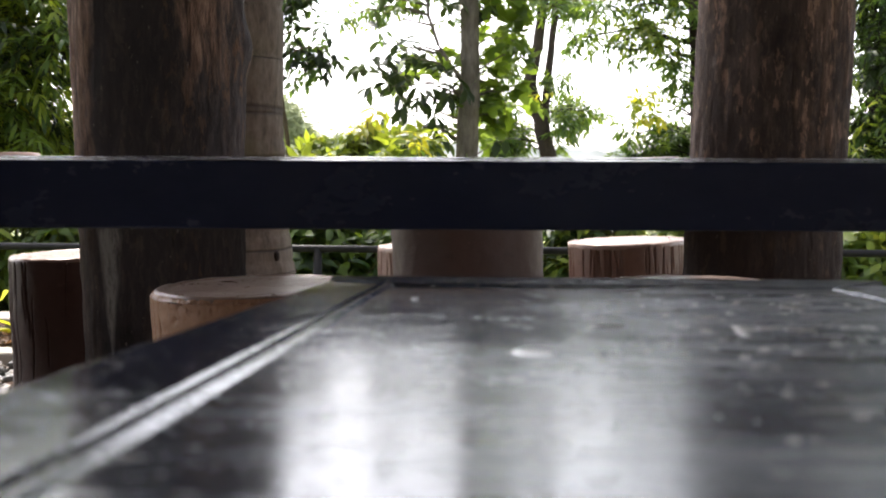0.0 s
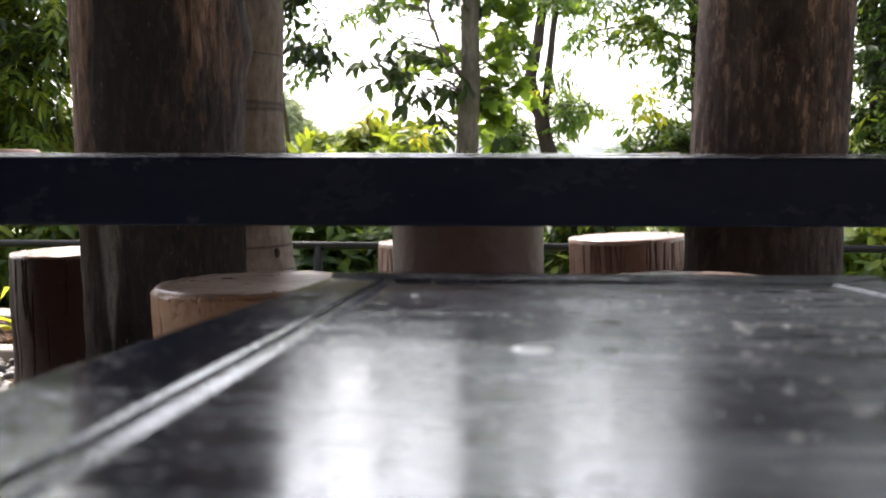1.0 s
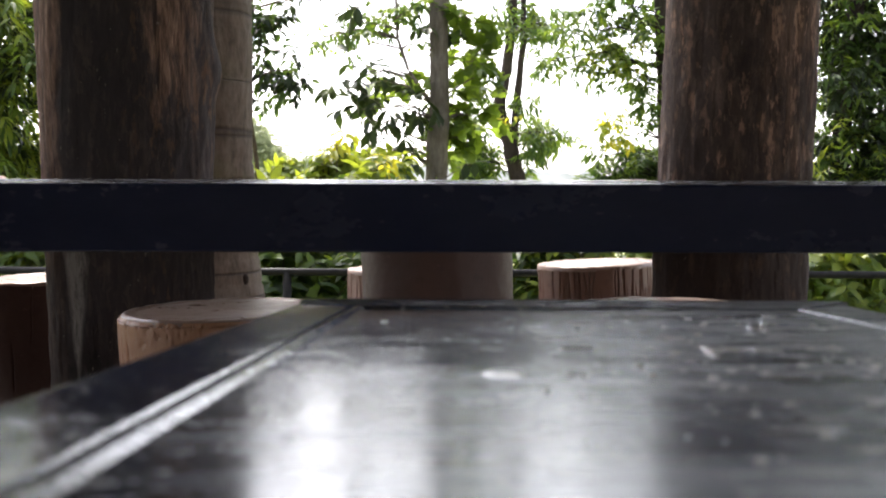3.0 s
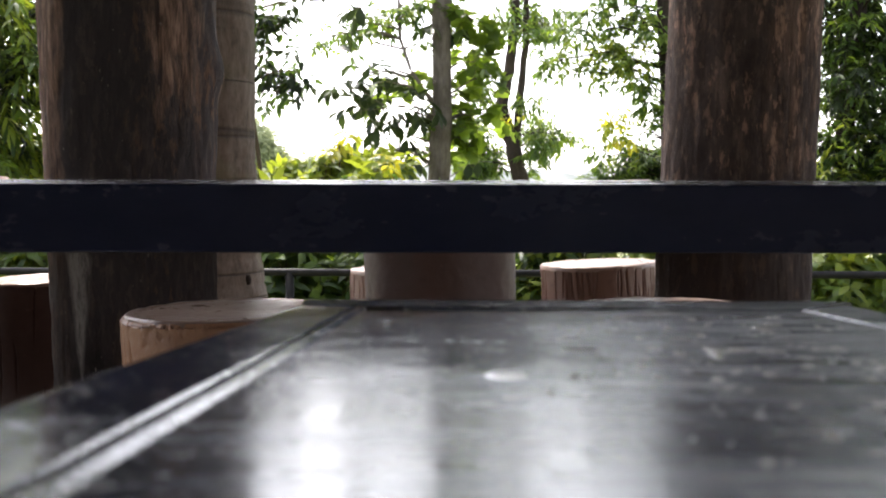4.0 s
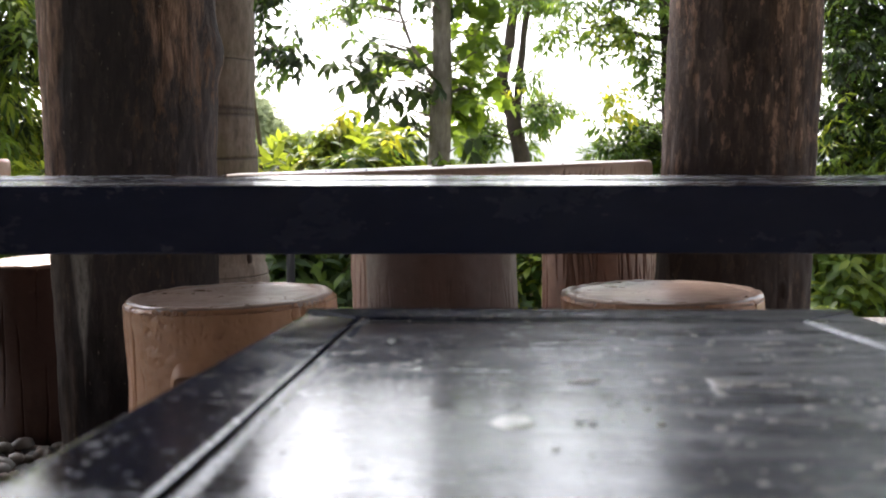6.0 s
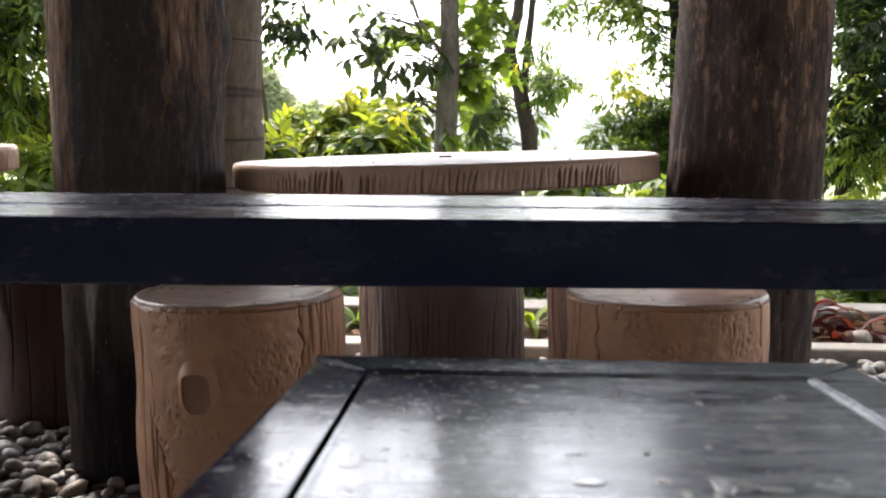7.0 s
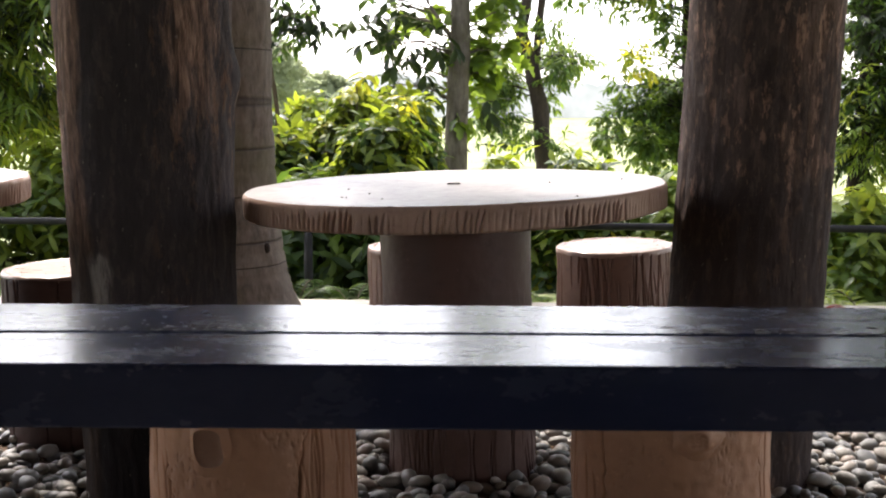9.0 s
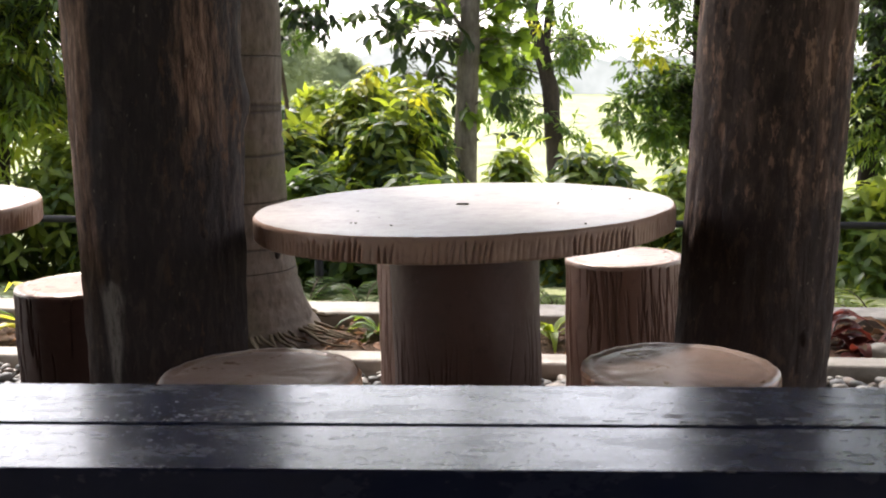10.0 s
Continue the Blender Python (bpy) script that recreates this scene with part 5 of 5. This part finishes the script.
def hills():
    m = bpy.data.materials.new("glowing_haze")
    m.use_nodes = True
    nd, lk = m.node_tree.nodes, m.node_tree.links
    # emission stands in for the haze of distance
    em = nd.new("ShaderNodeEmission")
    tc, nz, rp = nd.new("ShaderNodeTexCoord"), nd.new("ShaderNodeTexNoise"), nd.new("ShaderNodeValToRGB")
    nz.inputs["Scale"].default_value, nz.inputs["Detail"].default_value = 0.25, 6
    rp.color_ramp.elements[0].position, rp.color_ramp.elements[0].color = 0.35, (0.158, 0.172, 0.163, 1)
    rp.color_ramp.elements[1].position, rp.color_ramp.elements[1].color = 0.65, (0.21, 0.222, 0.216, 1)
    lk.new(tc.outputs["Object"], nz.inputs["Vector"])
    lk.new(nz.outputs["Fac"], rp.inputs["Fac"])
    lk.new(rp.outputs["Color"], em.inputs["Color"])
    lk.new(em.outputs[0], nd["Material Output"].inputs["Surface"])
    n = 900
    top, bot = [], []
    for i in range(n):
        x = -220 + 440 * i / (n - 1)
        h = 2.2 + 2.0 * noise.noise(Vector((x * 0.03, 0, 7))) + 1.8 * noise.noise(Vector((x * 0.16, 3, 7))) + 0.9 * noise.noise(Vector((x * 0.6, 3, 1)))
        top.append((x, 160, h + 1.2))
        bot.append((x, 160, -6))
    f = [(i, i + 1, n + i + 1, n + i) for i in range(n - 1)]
    tagged(link_mesh("backdrop", bot + top, f, m, None, False), "wooded rise beyond the lawn, its pale haze a painted glow", "backdrop", "", "structure")


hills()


# ---------------------------------------------------------------- planting strip
def strap_plant(at, n, length, width, material, label, seed, spread=0.9, stem=0.0):
    """A rosette of long arching leaves, each one a part."""
    t = thing("strap_leaf_plant", at, label, "plant", "plants in the strip")
    rng = np.random.default_rng(seed)
    if stem:
        v, f = tube([(0, 0, -0.03), (0.01, 0, stem)], [0.008, 0.006], 7)
        link_mesh("stem", v, f, TWIG, t, True)
    for k in range(n):
        a, e = rng.uniform(0, 2 * np.pi), rng.uniform(0.25, 1.25) * spread
        l, w = length * rng.uniform(0.7, 1.15), width * rng.uniform(0.8, 1.2)
        v, rows = [], 7
        for i in range(rows):
            s = i / (rows - 1)
            ee = e + 1.1 * s * s * spread
            rr, zz = l * s * math.sin(ee), l * s * math.cos(ee) + stem
            ww = w * math.sin(math.pi * (0.12 + 0.86 * s)) * 0.5
            for q in (-1, 0, 1):
                v.append((math.cos(a) * rr - math.sin(a) * ww * q, math.sin(a) * rr + math.cos(a) * ww * q, zz + abs(q) * ww * 0.35))
        link_mesh("leaf", v, grid_faces(3, rows, False), material, t, True)
    return t


strap_plant((-0.36, 3.45, 0.06), 9, 0.17, 0.035, LEAF_MID, "small green strap-leaved plant in dark soil", 5)
strap_plant((0.28, 3.42, 0.06), 10, 0.20, 0.035, LEAF_LIME, "small bright green strap-leaved plant in soil", 6)
strap_plant((-1.66, 3.40, 0.06), 12, 0.30, 0.055, LEAF_GOLD, "yellow-green strap-leaved plant by the kerb", 7)
strap_plant((-1.74, 3.5, 0.06), 9, 0.24, 0.05, LEAF_DEEP, "dark green strap-leaved plant by the kerb", 8)
strap_plant((1.27, 3.42, 0.06), 8, 0.15, 0.05, LEAF_RED, "red-leaved plant on a short stem in soil", 9, 0.7, 0.05)
strap_plant((1.42, 3.34, 0.06), 9, 0.19, 0.058, LEAF_RED, "dark red strap-leaved plant in soil", 10, 1.1)

strap_plant((1.33, 3.28, 0.06), 10, 0.15, 0.055, LEAF_RED, "low dark red plant among fallen leaves", 12, 1.2)
strap_plant((1.52, 3.45, 0.06), 9, 0.20, 0.055, LEAF_DRY, "withered brown strap-leaved plant in soil", 13, 1.1)


def pale_stone():
    bm = bmesh.new()
    bmesh.ops.create_icosphere(bm, subdivisions=3, radius=1)
    for w in bm.verts:
        w.co = w.co * (1 + 0.22 * noise.noise(w.co * 1.3 + Vector((3, 1, 0))) + 0.05 * noise.noise(w.co * 5))
        w.co = Vector((w.co.x * 0.042, w.co.y * 0.034, w.co.z * 0.030 + 0.022))
    ob = part("garden_stone", bm, KERB, None, "", True)
    ob.location = (1.40, 3.24, 0.055)
    tagged(ob, "pale rounded stone among red fallen leaves", "stone")


pale_stone()

# ferns between kerb and fence
def fern(at, fronds, length, label, seed, material):
    t = thing("fern", at, label, "fern", "ferns behind the kerb")
    lv = Leaves(seed)
    stems = []
    for k in range(fronds):
        a, e = lv.rng.uniform(0, 2 * np.pi), lv.rng.uniform(0.4, 1.2)
        pts, n = [], 14
        l = length * lv.rng.uniform(0.7, 1.1)
        for i in range(n):
            s = i / (n - 1)
            ee = e + 0.7 * s * s
            pts.append(np.array([math.cos(a) * l * s * math.sin(ee), math.sin(a) * l * s * math.sin(ee), l * s * math.cos(ee)]))
        for i in range(2, n):
            d = pts[i] - pts[i - 1]
            side = np.cross(d, (0, 0, 1.0))
            side = side / (np.linalg.norm(side) + 1e-9)
            w = l * 0.30 * math.sin(math.pi * (0.15 + 0.82 * i / n))
            for sg in (-1, 1):
                lv.blade(pts[i], side * sg + d / np.linalg.norm(d) * 0.5, np.array([0, 0, 1.0]), w, w * 0.26, 0.25)
        stems.append(([tuple(p) for p in pts], list(np.linspace(0.004, 0.0015, n))))
    v, f = join(*[tube(p, r, 4) for p, r in stems])
    link_mesh("branchwork", v, f, TWIG, t, True)
    lv.make("foliage", material, t)
    return t


frng = random.Random(17)
for x in [-3.0, -2.5, -2.1, -1.7, -1.25, -0.85, -0.55, -0.25, 0.05, 0.35, 0.65, 0.95, 1.3, 1.7, 2.1, 2.5, 2.9]:
    y = frng.uniform(4.0, 4.7)
    fern((x, y, slope(y) - 0.01), frng.randint(8, 12), frng.uniform(0.24, 0.38), "dark green fern between the kerb and the fence", frng.randint(1, 9999), LEAF_LIME if x > 1.6 else LEAF_MID if frng.random() < 0.5 else LEAF_DEEP)


# fallen leaves on the soil
def litter():
    lv = Leaves(77)
    red = Leaves(78)
    for k in range(520):
        x, y = lv.rng.uniform(-2.4, 2.4), lv.rng.uniform(3.18, 3.58)
        a = lv.rng.uniform(0, 2 * np.pi)
        dst = red if (x > 1.1 and lv.rng.uniform() < 0.35) else lv
        dst.blade(np.array([x, y, 0.075 + lv.rng.uniform(0, 0.02)]), np.array([math.cos(a), math.sin(a), lv.rng.normal(0, 0.25)]), np.array([lv.rng.normal(0, 0.3), lv.rng.normal(0, 0.3), 1.0]), lv.rng.uniform(0.03, 0.085), lv.rng.uniform(0.012, 0.03), 0.15, 0.35)
    for s, m, lab in ((lv, LEAF_DRY, "dry brown fallen leaves on the soil"), (red, LEAF_RED, "fallen red leaves on the soil")):
        tagged(s.make("leaf_litter", m, None), lab, "leaf litter", "", "stuff")


litter()


# ---------------------------------------------------------------- pebbles
def pebble_shape(seed):
    rng = random.Random(seed)
    ns, nr = 8, 3
    v = [(0, 0, 1.0)]
    for j in range(1, nr + 1):
        e = math.pi * j / (nr + 1)
        for i in range(ns):
            a = 2 * math.pi * i / ns
            v.append((math.sin(e) * math.cos(a), math.sin(e) * math.sin(a), math.cos(e)))
    v.append((0, 0, -1.0))
    v = [(Vector(p) * (1 + 0.16 * noise.noise(Vector(p) * 0.9 + Vector((seed * 3.1, 0, 0))))) for p in v]
    f = [(0, 1 + i, 1 + (i + 1) % ns) for i in range(ns)]
    for j in range(nr - 1):
        f += [(1 + j * ns + i, 1 + (j + 1) * ns + i, 1 + (j + 1) * ns + (i + 1) % ns, 1 + j * ns + (i + 1) % ns) for i in range(ns)]
    last = len(v) - 1
    f += [(last, 1 + (nr - 1) * ns + (i + 1) % ns, 1 + (nr - 1) * ns + i) for i in range(ns)]
    return v, f


def pebbles():
    rng = random.Random(12)
    bed = bpy.data.objects["pebble_bed"]
    shapes = [pebble_shape(k) for k in range(7)]
    meshes = []
    for v, f in shapes:
        me = bpy.data.meshes.new("pebble")
        me.from_pydata([tuple(p) for p in v], [], f)
        me.materials.append(STONE)
        me.polygons.foreach_set("use_smooth", [True] * len(f))
        meshes.append(me)
    solids = [(0, 2.13, 0.165), (-0.325, 1.40, 0.16), (0.42, 1.50, 0.165), (0.455, 2.72, 0.16), (-0.125, 2.90, 0.16), (-1.02, 2.32, 0.165), (-0.64, 1.90, 0.165), (0.672, 2.07, 0.165), (-1.48, 1.91, 0.165)]
    single, v_all, f_all = 0, [], []
    for layer, (z, step) in enumerate(((0.028, 0.046), (0.046, 0.050))):
        y = 0.90 if layer == 0 else 0.94
        while y < 3.03:
            x = -5.7
            while x < 5.7:
                px, py = x + rng.uniform(-0.02, 0.02), y + rng.uniform(-0.02, 0.02)
                x += step if abs(x) < 2.4 else step * 1.7
                if layer == 1 and rng.random() < 0.35:
                    continue
                if any((px - a) ** 2 + (py - b) ** 2 < r * r for a, b, r in solids):
                    continue
                s = rng.uniform(0.40, 0.80) * (1 if abs(px) < 2.4 else 1.6)
                heap = 0.012 * noise.noise(Vector((px * 3, py * 3, 2)))
                a, b, c = 0.041 * s * rng.uniform(0.85, 1.2), 0.031 * s, 0.0205 * s * rng.uniform(0.8, 1.2)
                m = Matrix.LocRotScale((px, min(py, 3.0), z + heap), Euler((rng.uniform(-0.45, 0.45), rng.uniform(-0.45, 0.45), rng.uniform(0, 6.283))), (a, b, c))
                k = rng.randrange(7)
                near = layer == 1 and ((0.90 < px < 1.35 and 2.15 < py < 2.75) or (0.16 < px < 0.34 and 2.2 < py < 2.7))
                if near and single < 300:
                    ob = new("pebble", meshes[k])
                    ob.parent = bed
                    ob.matrix_basis = m
                    single += 1
                else:
                    o = len(v_all)
                    v_all.extend(m @ Vector(p) for p in shapes[k][0])
                    f_all.extend(tuple(i + o for i in q) for q in shapes[k][1])
            y += step * 0.86
    rest = link_mesh("pebbles", v_all, f_all, STONES, bed, True)
    tagged(rest, "grey and tan river pebbles lying close", "", "", "stuff")


pebbles()
